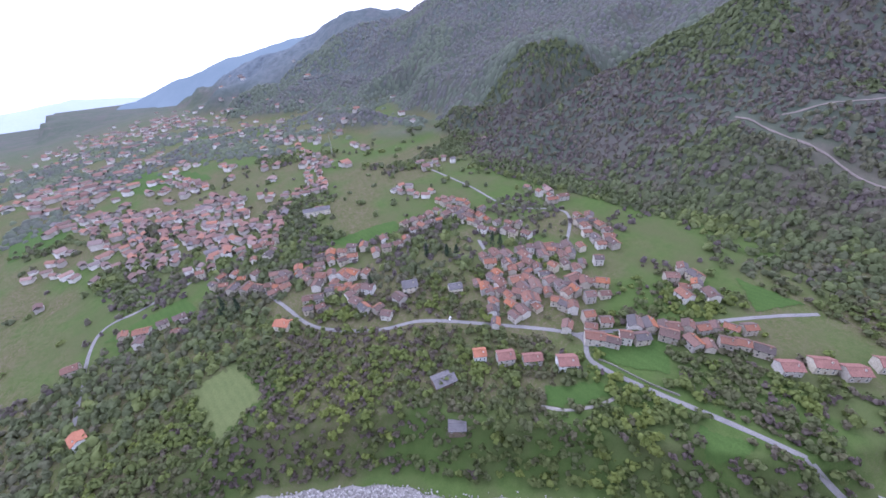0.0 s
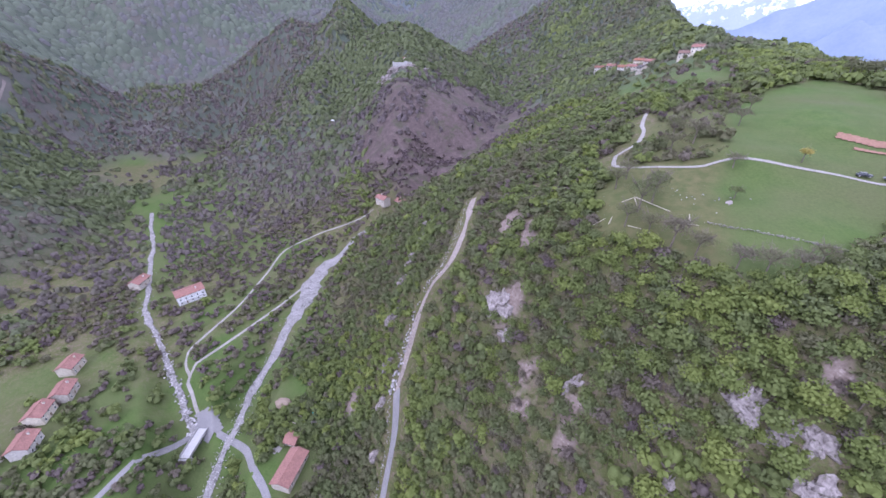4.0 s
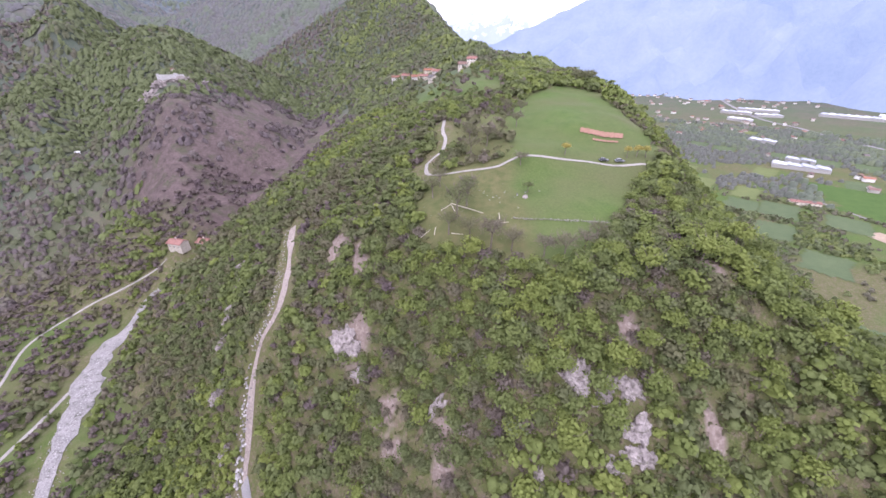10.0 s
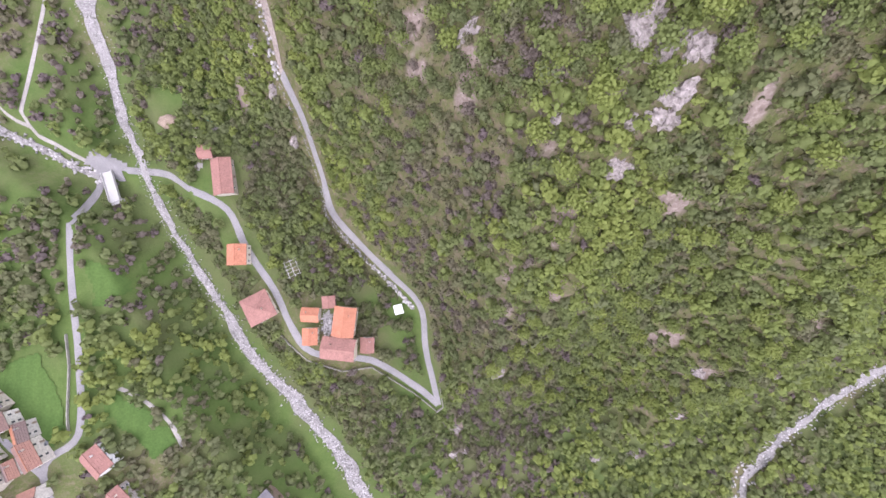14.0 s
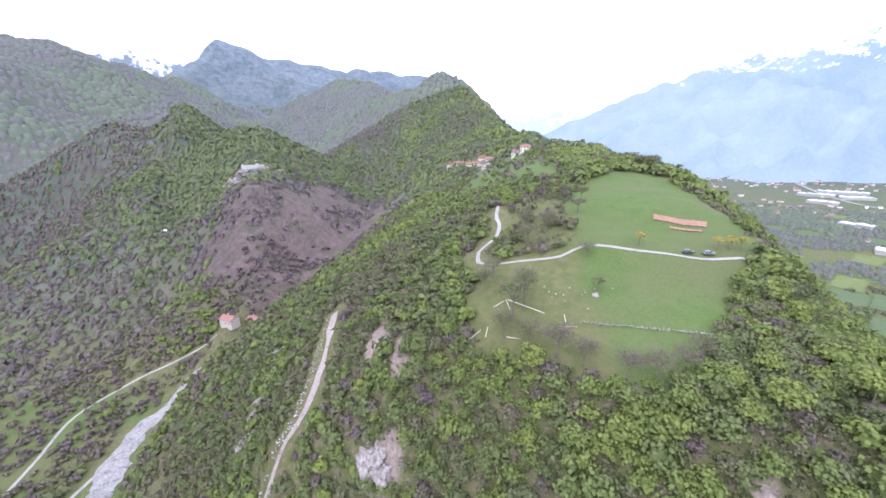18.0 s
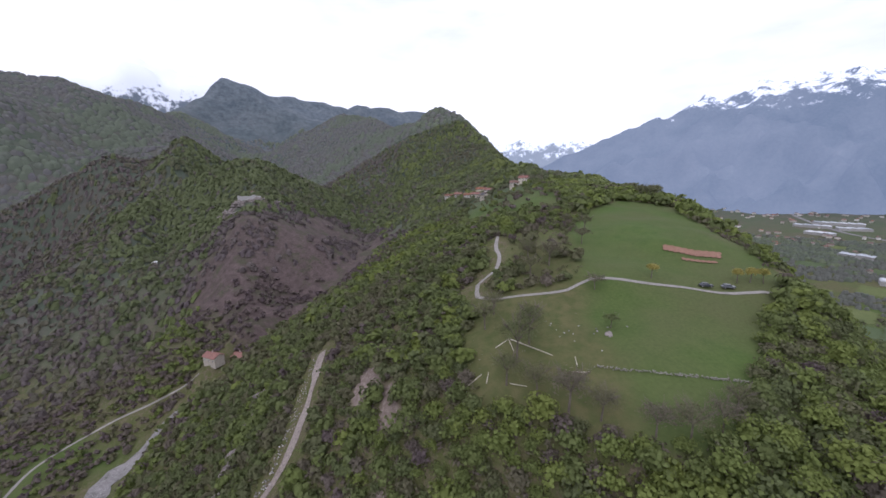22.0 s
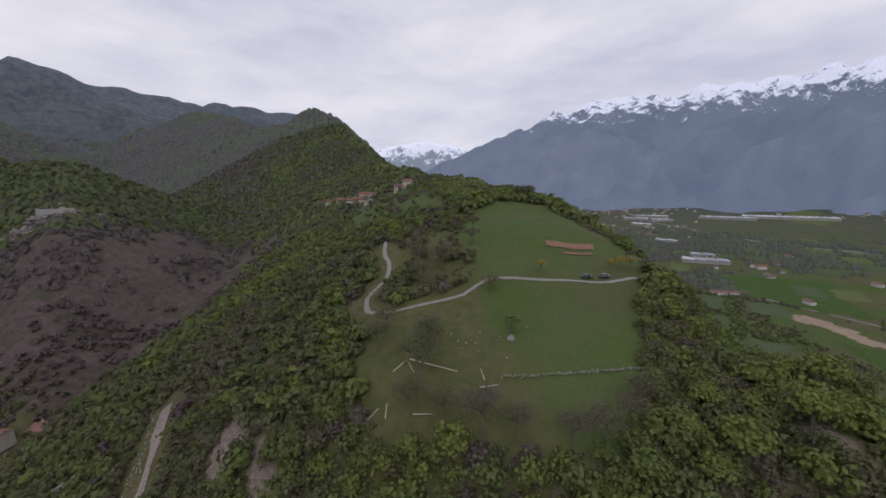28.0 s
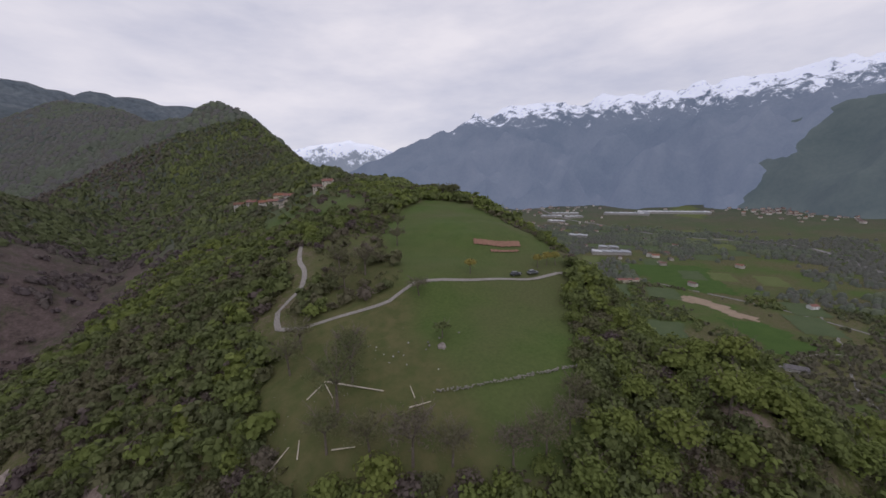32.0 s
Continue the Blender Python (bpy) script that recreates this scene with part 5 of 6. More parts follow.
def hipped_house(x, y, turn, w, l, h, rise, label):
    """A square house whose four roof slopes meet in a point, with a gabled dormer."""
    top = new("house")
    top.matrix_world = pose(x, y, ground_z(x, y) + 0.3, 0, 0, turn)
    part("wall", boxed((-w / 2, w / 2, -l / 2, l / 2, -4, h)), CREAM, top)
    a, b = w / 2 + 0.9, l / 2 + 0.9
    ring = [(-a, -b), (a, -b), (a, b), (-a, b)]
    for k in range(4):
        p, q = ring[k], ring[(k + 1) % 4]
        bm = bmesh.new()
        for c in range(5):
            u, v = 1 - c / 5, 1 - (c + 1) / 5
            z0, z1 = h + rise * (1 - u) + 0.02, h + rise * (1 - v) - 0.06
            up = [bm.verts.new(t) for t in ((p[0] * u, p[1] * u, z0), (q[0] * u, q[1] * u, z0), (q[0] * v, q[1] * v, z1), (p[0] * v, p[1] * v, z1))]
            bm.faces.new(up)
            low = [bm.verts.new((t.co.x, t.co.y, t.co.z - 0.25)) for t in up]
            for i in range(4):
                bm.faces.new((up[(i + 1) % 4], up[i], low[i], low[(i + 1) % 4]))
        part("roof_slope", bm, RED, top)
        for s in (-0.3, 0.3):
            mx, my = (p[0] + q[0]) / 2 * (1 - 0.86 / a), (p[1] + q[1]) / 2 * (1 - 0.86 / b)
            ex, ey = (q[0] - p[0]) * s, (q[1] - p[1]) * s
            wide = (0.06, 0.5) if abs(mx) > abs(my) else (0.5, 0.06)
            for z in (1.6, 4.3):
                part("window", boxed((mx + ex - wide[0], mx + ex + wide[0], my + ey - wide[1], my + ey + wide[1], z - 0.7, z + 0.7)), GLASS, top)
    c = part("chimney", boxed((2.0, 2.9, -1.8, -1.0, h + 1.0, h + rise + 0.6)), CREAM, top)
    part("cap", boxed((1.85, 3.05, -1.95, -0.85, h + rise + 0.6, h + rise + 0.8)), RED, c)
    return tagged(top, label, "house")


# houses that stand out
place_house(-60, -322, 35, 10, 14, 5, 2.4, CREAM, ORANGE, "detached house with a bright orange tiled roof")
place_house(93, -350, 10, 9, 12, 5, 2.2, WHITE, ORANGE, "small house with orange-red roof among trees")
place_house(-162, -263, 60, 12, 14, 6, 3.2, CREAM, SLATE, "cream house under a dark grey roof")
place_house(-186, -226, 55, 9, 12, 5, 2.2, CREAM, SLATE, "pale house with grey tiles beside the lane")
place_house(-112, -168, 70, 11, 16, 3.4, 1.8, TIMBER, SLATE, "long low shed with grey sheet roof", chimneys=0)
place_house(-182, -477, 65, 12, 34, 7, 2.4, CREAM, SLATE, "long pale hall building beside a paved yard", bays=6, chimneys=0)
place_house(-142, -160, 50, 8, 9, 7.5, 2.4, WHITE, ORANGE, "white rendered house with new orange roof")
place_house(-152, -144, 52, 9, 12, 6.5, 2.4, PLASTER, RED, "older house with brown-red tiles")
place_house(-162, -128, 48, 7, 13, 6, 2.0, PLASTER, RED, "narrow house with faded red tiles")
place_house(-174, -108, 45, 10, 13, 5.5, 2.4, WHITE, RED, "white house with a red gabled roof")
place_house(-96, -140, 45, 8, 11, 3.0, 1.8, TIMBER, SLATE, "dark timber barn under trees", chimneys=0)
place_house(-286, 122, -25, 12, 20, 7.5, 2.2, WHITE, RED, "large white house with balconies and brown-red roof", storeys=3, bays=5, balcony=True)
place_house(-180, 268, 68, 8, 13, 4.2, 2.0, PLASTER, RED, "pale-walled house with a brick-red roof by the track")
place_house(-164, 276, 68, 8, 10, 4.5, 1.8, PLASTER, RED, "low farm annexe with red tiles")
place_house(-340, 118, 20, 9, 14, 5.5, 2.2, PLASTER, RED, "old house with faded red roof in the woods")
place_house(-118, 40, 8, 9.5, 19, 4.0, 1.9, PLASTER, RED, "long barn with a red tiled roof", chimneys=0)
place_house(-127, 53, 96, 6, 7, 3.0, 1.3, TIMBER, RED, "small timber shed with faded tiles", chimneys=0)
place_house(-110, -2, 2, 9, 10.5, 5.5, 2.2, CREAM, ORANGE, "roadside house with orange tiles")
hipped_house(-100, -31, 28, 14, 14, 6, 3.4, "large house with hipped red roof above the stream")
place_house(-72.5, -35, 88, 6.5, 9, 4.5, 1.6, PLASTER, ORANGE, "small house with bright orange tiles in the hamlet")
place_house(-72.5, -47, 2, 7, 8.5, 4.5, 1.6, PLASTER, ORANGE, "small orange-roofed house by the lane")
place_house(-54, -39, -6, 11, 16, 6.5, 2.4, PLASTER, ORANGE, "stone farmhouse with an orange-red roof")
place_house(-57, -54, 84, 11, 18, 6.0, 2.2, PLASTER, RED, "long farmhouse with faded red roof")
place_house(-42, -53, 0, 6.5, 8, 4.0, 1.5, WHITE, RED, "white-walled annexe with rust-red tiles")
place_house(-63, -28, 5, 6, 6, 3.4, 1.4, PLASTER, RED, "low outhouse with dark red tiles", chimneys=0)
place_house(-25, -33, 15, 3.6, 4.6, 2.3, 0.5, WHITE, WHITE, "small white garden shed", chimneys=0, bays=1, category="shed")
for x, y, t in ((-291, 40, 30), (-272, 26, 40), (-268, 12, 35), (-253, -2, 40)):
    place_house(x, y, t, 9, 12, 5.5, 2.2, PLASTER, RED, "village-edge house with brown-red tiles", group="village-edge houses")
for k, (x, y, t) in enumerate(((8, 552, 80), (22, 540, 70), (34, 520, 85), (44, 508, 75), (52, 520, 60), (60, 498, 80), (86, 450, 70), (96, 446, 60), (50, 452, 20))):
    place_house(x, y, t, 8, 11, 5.5, 2.1, PLASTER, RED if k % 2 else TILES, "old hill hamlet house with tiled roof", group="hill hamlet houses")
place_house(592, 184, 30, 12, 22, 4.5, 1.8, CONCRETE, SLATE, "farm shed with dark sheet roof on pale yard", chimneys=0)
place_house(780, 540, 60, 16, 48, 5.5, 2.0, CREAM, RED, "long low building with a red roof", chimneys=0, bays=7)
place_house(880, 250, 60, 10, 14, 6, 2.2, WHITE, RED, "farmhouse by the valley road")


def works_hall(x, y, turn, w, l, h):
    top = new("factory_hall")
    top.matrix_world = pose(x, y, ground_z(x, y), 0, 0, turn)
    part("wall", boxed((-w / 2, w / 2, -l / 2, l / 2, -3, h)), CONCRETE, top)
    n = max(2, int(l / 24))
    for k in range(n):
        y0, y1 = -l / 2 + l * k / n, -l / 2 + l * (k + 1) / n
        bm = bmesh.new()
        v = [bm.verts.new(p) for p in ((-w / 2 - 1, y0, h), (w / 2 + 1, y0, h), (w / 2 + 1, y1, h), (-w / 2 - 1, y1, h), (-w / 2 - 1, y1 - 3, h + 3), (w / 2 + 1, y1 - 3, h + 3))]
        for f in ((0, 1, 5, 4), (4, 5, 2, 3), (0, 4, 3), (1, 2, 5)):
            bm.faces.new([v[i] for i in f])
        part("roof_bay", bm, FAR_ROOF, top)
    return tagged(top, "long pale factory hall with sawtooth roof", "factory", "valley works")


for x, y, t, w, l in ((2012, 1118, 32, 70, 330), (1830, 1260, 30, 60, 220), (1630, 1503, 40, 40, 150), (1500, 1480, 35, 36, 110), (1560, 1380, 60, 40, 90), (1380, 1330, 20, 34, 80), (997, 742, 45, 34, 110), (1050, 790, 40, 24, 60), (1150, 1000, 30, 30, 70)):
    works_hall(x, y, t, w, l, 9)


def far_town(cx, cy, spread_x, spread_y, count, seed, label):
    """Houses strewn round a middle point."""
    r = np.random.RandomState(seed)
    x, y = cx + r.normal(0, spread_x, count), cy + r.normal(0, spread_y, count)
    return town(x, y, r.uniform(8, 14, count), r.uniform(10, 20, count), r.uniform(5, 9, count), r.uniform(0, 6.28, count), label)


def town(x, y, w, l, h, t, label):
    """Houses too far off to count, as one thing of small gabled blocks with overhanging roofs."""
    count = len(x)
    z = height(x, y)
    base = np.array([(-.5, -.5, 0), (.5, -.5, 0), (.5, .5, 0), (-.5, .5, 0), (-.5, -.5, 1), (.5, -.5, 1), (.5, .5, 1), (-.5, .5, 1), (0, -.5, 1.45), (0, .5, 1.45)])
    walls = np.array([(0, 1, 5, 4), (1, 2, 6, 5), (2, 3, 7, 6), (3, 0, 4, 7)])
    tops = np.array([(4, 8, 9, 7), (8, 5, 6, 9)])
    ends = np.array([(4, 5, 8), (6, 7, 9)])
    px, py = base[None, :, 0] * w[:, None], base[None, :, 1] * l[:, None]
    v = np.stack([px * np.cos(t)[:, None] - py * np.sin(t)[:, None] + x[:, None], px * np.sin(t)[:, None] + py * np.cos(t)[:, None] + y[:, None], base[None, :, 2] * h[:, None] + z[:, None] - 1], -1).reshape(-1, 3)
    step = (np.arange(count) * 10)[:, None, None]
    whole = tagged(new("far_town"), label, "town", kind="stuff")
    n1 = Nodes("town_walls", 0.9)
    n2 = Nodes("town_roofs", 0.9)
    geo1, geo2 = n1.tree.nodes.new("ShaderNodeNewGeometry"), n2.tree.nodes.new("ShaderNodeNewGeometry")
    over = v.reshape(count, 10, 3).copy()
    mid = over.mean(axis=1, keepdims=True)
    over[:, :, :2] = mid[:, :, :2] + (over[:, :, :2] - mid[:, :, :2]) * 1.12
    over[:, :, 2] += 0.25
    part("town_walls", mesh_from("town_walls", v, np.concatenate([(walls[None] + step).reshape(-1, 4), np.repeat((ends[None] + step).reshape(-1, 3), [1, 1, 2], axis=1)]), n1.done(n1.ramp(geo1.outputs["Random Per Island"], [(0, (0.36, 0.33, 0.3)), (0.6, (0.56, 0.52, 0.47)), (1, (0.75, 0.73, 0.7))]))), None, whole)
    part("town_roofs", mesh_from("town_roofs", over.reshape(-1, 3), (tops[None] + step).reshape(-1, 4), n2.done(n2.mix(0.5, n2.ramp(geo2.outputs["Random Per Island"], [(0, (0.15, 0.1, 0.09)), (0.3, (0.24, 0.14, 0.115)), (0.5, (0.17, 0.13, 0.12)), (0.7, (0.33, 0.16, 0.11)), (0.85, (0.16, 0.15, 0.155)), (1, (0.3, 0.2, 0.17))]), n2.ramp(n2.noise(0.8, 4), [(0.3, (0.5, 0.5, 0.5)), (0.7, (1, 1, 1))]), "MULTIPLY"))), None, whole)
    return whole


town(*[np.array(column) for column in zip(*beyond)], "crowded far end of the village, faded red tiled roofs and pale walls")
far_town(2750, 1750, 190, 150, 260, 1, "red-roofed town at the foot of the far mountains")
far_town(2350, 700, 120, 160, 140, 2, "far village roofs on the valley floor")
far_town(-150, -1650, 190, 260, 260, 3, "far valley town with pale and red roofs")
far_town(40, -1000, 90, 160, 120, 4, "scattered village houses down the valley")
far_town(1250, 1250, 160, 160, 40, 5, "pale workshops and houses on the valley floor")
far_town(1750, 1900, 260, 220, 120, 6, "scattered houses and sheds along the far valley road")
far_town(1050, 620, 110, 120, 12, 7, "farmhouses and sheds on the valley floor")
far_town(-330, -880, 120, 160, 70, 8, "far village houses among trees")
# ---- rocks ------------------------------------------------------------------------


def slope_normal(x, y):
    e = 3.0
    h = height(np.array([x - e, x + e, x, x]), np.array([y, y, y - e, y + e]))
    return Vector(((h[0] - h[1]) / (2 * e), (h[2] - h[3]) / (2 * e), 1)).normalized()


def outcrop(x, y, wide, tall, deep, seed, label="pale fissured rock outcrop on the wooded slope", spin=0.0):
    """A crag on a slope: blocks cut by cracks, with ledges."""
    bm = bmesh.new()
    r = random.Random(seed)
    bmesh.ops.create_icosphere(bm, subdivisions=4, radius=1.0)
    off = Vector((seed * 7.3, seed * 3.1, 0))
    for v in bm.verts:
        p = v.co.copy()
        q = Vector((p.x * wide, p.y * tall, p.z * deep)) * 0.35 + off
        cell = noise.cell(q * 0.9)
        crack = abs(noise.noise(Vector((q.x * 2.2, q.y * 0.6, q.z)) + off))
        lump = noise.fractal(q * 0.8, 0.8, 2.0, 4)
        edge = noise.voronoi(Vector((q.x * 1.1, q.y * 0.6, q.z * 0.8)))[0]
        gap = min(1.0, (edge[1] - edge[0]) * 4)
        v.co = p * (0.78 + 0.16 * cell + 0.34 * lump + 0.16 * gap - 0.9 * max(0, 0.14 - crack))
        side = 1 + 0.5 * noise.noise(Vector((p.x * 2.2, p.y * 2.2, seed * 5.7)))
        v.co.x, v.co.y = v.co.x * side, v.co.y * side
    up = slope_normal(x, y)
    turn = up.to_track_quat("Z", "Y").to_matrix().to_4x4() @ pose(0, 0, 0, 0, 0, spin)
    m = Matrix.Translation((x, y, ground_z(x, y) - deep * 0.3)) @ turn @ Matrix.Diagonal((wide, tall, deep, 1))
    bm.transform(m)
    ob = part("rock_outcrop", bm, ROCK)
    return tagged(ob, label, "rock")


for k, (x, y, w, t, d, s) in enumerate(((46, 46, 5.5, 6.5, 3.6, 10), (52, 42, 4.0, 5.0, 2.8, -20), (59, 41, 3.6, 4.6, 2.6, 25), (58, 34, 5.2, 3.6, 2.8, 0), (59, 29, 3.4, 3.2, 2.4, 40), (51, 29, 4.4, 2.4, 2.0, 15), (55, 30, 3.0, 3.0, 2.2, 60), (51, 20, 3.6, 3.6, 2.4, 0),
                                        (-24, 89, 6.5, 7.0, 3.0, 0), (-18, 79, 3.4, 3.6, 2.0, 30), (31, 31, 1.8, 6.5, 1.6, 0), (8, 58, 3.0, 4.0, 1.6, 0), (29, -61, 3.5, 5.0, 2.6, 0), (34, -68, 3.0, 3.4, 2.2, 30), (6, -104, 4.0, 9.0, 3.0, -10), (12, -122, 5.0, 6.0, 3.0, 10),
                                        (100, -128, 8, 4.5, 4.0, 0), (130, -130, 6, 5, 4.0, 0), (138, -94, 6.5, 4.0, 3.4, 20), (132, -60, 5, 3.5, 3.0, 0), (150, -66, 5, 3.0, 3.0, 10), (170, -62, 4.5, 3.0, 3.0, 0), (62, -104, 5, 3, 2.4, 0), (84, -66, 4, 2.6, 2.2, 0), (108, 52, 4.0, 2.6, 1.4, 0),
                                        (-84, 92, 2.6, 6.0, 5.0, 0), (-88, 110, 2.6, 7.0, 5.5, 0), (-87, 124, 2.4, 6.0, 5.0, 5), (-86, 138, 2.8, 7.0, 5.5, 5), (-85, 152, 2.6, 6.5, 5.0, 0), (-87, 166, 2.8, 6.0, 5.0, 0), (-80, 76, 2.2, 5.0, 4.0, 0), (-76, 58, 2.0, 5.0, 3.6, 0),
                                        (-281, 476, 11, 12, 8, 0), (-270, 490, 9, 8, 9, 20), (-252, 500, 13, 5, 7, 10), (-232, 508, 11, 4, 6, 0), (-266, 468, 7, 6, 6, 0))):
    outcrop(x, y, w, t, d, k + 1, spin=s)


def boulders(name, places, low, high, label, seed):
    """Loose stones, one mesh."""
    r = np.random.RandomState(seed)
    x, y = places
    n = len(x)
    base = np.array([(-1, -1, -.7), (1, -1, -.7), (1, 1, -.7), (-1, 1, -.7), (-.75, -.75, .6), (.75, -.75, .6), (.75, .75, .6), (-.75, .75, .6)])
    f = np.array([(4, 5, 6, 7), (0, 1, 5, 4), (1, 2, 6, 5), (2, 3, 7, 6), (3, 0, 4, 7)])
    s = low + (high - low) * r.rand(n) ** 3
    v = base[None] * (1 + r.uniform(-0.35, 0.35, (n, 8, 3))) * s[:, None, None] * r.uniform(0.6, 1.2, (n, 1, 3))
    t = r.uniform(0, 6.28, n)[:, None]
    vx, vy = v[..., 0] * np.cos(t) - v[..., 1] * np.sin(t), v[..., 0] * np.sin(t) + v[..., 1] * np.cos(t)
    z = height(x, y) + 0.45
    out = np.stack([vx + x[:, None], vy + y[:, None], v[..., 2] + z[:, None] + 0.3 * s[:, None]], -1).reshape(-1, 3)
    me = mesh_from(name, out, (f[None] + (np.arange(n) * 8)[:, None, None]).reshape(-1, 4), BOULDER)
    return tagged(new(name, me), label, "stones", kind="stuff")


nb = Nodes("river_boulders", 0.9)
BOULDER = nb.done(nb.ramp(nb.tree.nodes.new("ShaderNodeNewGeometry").outputs["Random Per Island"], [(0, (0.13, 0.125, 0.12)), (0.5, (0.29, 0.275, 0.27)), (1, (0.46, 0.44, 0.43))]), nb.noise(2.0), 0.4, 0.2)


def beside(line, count, spread, seed):
    """Places strewn along a line of knots."""
    r = np.random.RandomState(seed)
    p = np.array([k[:2] for k in line], float)
    d = np.r_[0, np.cumsum(np.hypot(*np.diff(p, axis=0).T))]
    s = r.uniform(0, d[-1], count)
    off = r.normal(0, spread, (2, count))
    return np.interp(s, d, p[:, 0]) + off[0], np.interp(s, d, p[:, 1]) + off[1]


boulders("stream_boulders", beside(STREAM_BED, 5200, 2.3, 1), 0.2, 1.5, "pale boulders strewn along the stream bed", 1)
boulders("torrent_boulders", beside(TORRENT_BED, 700, 1.6, 2), 0.2, 0.8, "boulders in the torrent bed", 2)
boulders("river_boulders", beside(MAIN_RIVER[6:18], 1500, 4.5, 3), 0.25, 1.2, "stones on the river's gravel banks", 3)
boulders("roadside_stones", beside([(-76, 76), (-70, 62), (-69, 44), (-66, 21), (-50, 2), (-32, -16), (-16, -33)], 420, 0.7, 4), 0.2, 0.9, "loose stones along the road's edge", 4)
boulders("track_rubble", beside([(-63, 172), (-61, 150), (-59, 130), (-60, 118), (-69, 110), (-75, 90), (-76, 78)], 260, 1.2, 5), 0.15, 0.7, "rubble along the raw earth track", 5)
boulders("yard_rubble", beside([(-64, -36), (-64, -44)], 260, 2.0, 6), 0.2, 0.7, "heap of rubble in the farm courtyard", 6)

# ---- single trees -----------------------------------------------------------------


def tree(x, y, tall, spread, tone, seed, label, leaves=260, bare=False, conifer=False, name="tree", group="", sink=0.0):
    top = new(name)
    top.matrix_world = pose(x, y, ground_z(x, y) - sink)
    r = random.Random(seed)
    bm = bmesh.new()

    def limb(a, b, ra, rb, sides=6):
        way = (b - a).normalized()
        s = way.orthogonal().normalized()
        t = way.cross(s)
        rings = []
        for p, rad in ((a, ra), (b, rb)):
            rings.append([bm.verts.new(p + (s * math.cos(i * 6.283 / sides) + t * math.sin(i * 6.283 / sides)) * rad) for i in range(sides)])
        for i in range(sides):
            bm.faces.new((rings[0][i], rings[0][(i + 1) % sides], rings[1][(i + 1) % sides], rings[1][i]))
    girth = 0.022 * tall + 0.06
    fork = Vector((r.uniform(-.3, .3), r.uniform(-.3, .3), tall * (0.95 if conifer else 0.45)))
    limb(Vector((0, 0, -0.5)), fork, girth, girth * (0.15 if conifer else 0.65))
    part("trunk", bm, BARK, top)
    if not conifer:
        for k in range(7 if bare else 4):
            bm = bmesh.new()
            a = k * 2.4 + r.uniform(-.4, .4)
            tip = fork + Vector((math.cos(a) * spread * 0.75, math.sin(a) * spread * 0.75, tall * r.uniform(0.25, 0.5)))
            mid = fork.lerp(tip, 0.5) + Vector((0, 0, tall * 0.05))
            limb(fork, mid, girth * 0.5, girth * 0.3, 5)
            limb(mid, tip, girth * 0.3, girth * 0.08, 5)
            for j in range(6 if bare else 2):
                b = a + r.uniform(-1.2, 1.2)
                s = mid.lerp(tip, r.uniform(0, 0.8))
                limb(s, s + Vector((math.cos(b) * spread * 0.35, math.sin(b) * spread * 0.35, tall * r.uniform(0.08, 0.22))), girth * 0.14, 0.02, 4)
            part("limb", bm, BARK, top)
    if conifer:
        rr = np.random.RandomState(seed)
        n = leaves
        h = rr.uniform(0.08, 1, n) ** 0.8
        a = rr.uniform(0, 6.283, n)
        out = (1 - h) * spread * rr.uniform(0.5, 1.05, n) + 0.1
        c = np.stack([np.cos(a) * out, np.sin(a) * out, h * tall], 1)
        d = np.stack([np.cos(a), np.sin(a), -0.45 + 0 * a], 1) * (spread * 0.28)
        w = np.stack([-np.sin(a), np.cos(a), 0 * a], 1) * (spread * 0.16)
        v = np.stack([c - d * 0.4 - w, c + d - w * 0.3, c + d + w * 0.3, c - d * 0.4 + w], 1).reshape(-1, 3)
        f = np.arange(n * 4).reshape(-1, 4)
    else:
        v, f = crown_shape(seed, leaves * (4 if bare else 2), 0.1 if not bare else 0.08, 0.9, bare, 0.5)
        v = v * np.array([spread, spread, tall * 0.36]) + np.array([fork.x, fork.y, tall * 0.64])
    me = mesh_from("crown", v, f, LEAVES if not conifer else NEEDLES, {"tone": np.full(len(v), tone)})
    part("crown", me, None, top)
    return tagged(top, label, "tree", group)


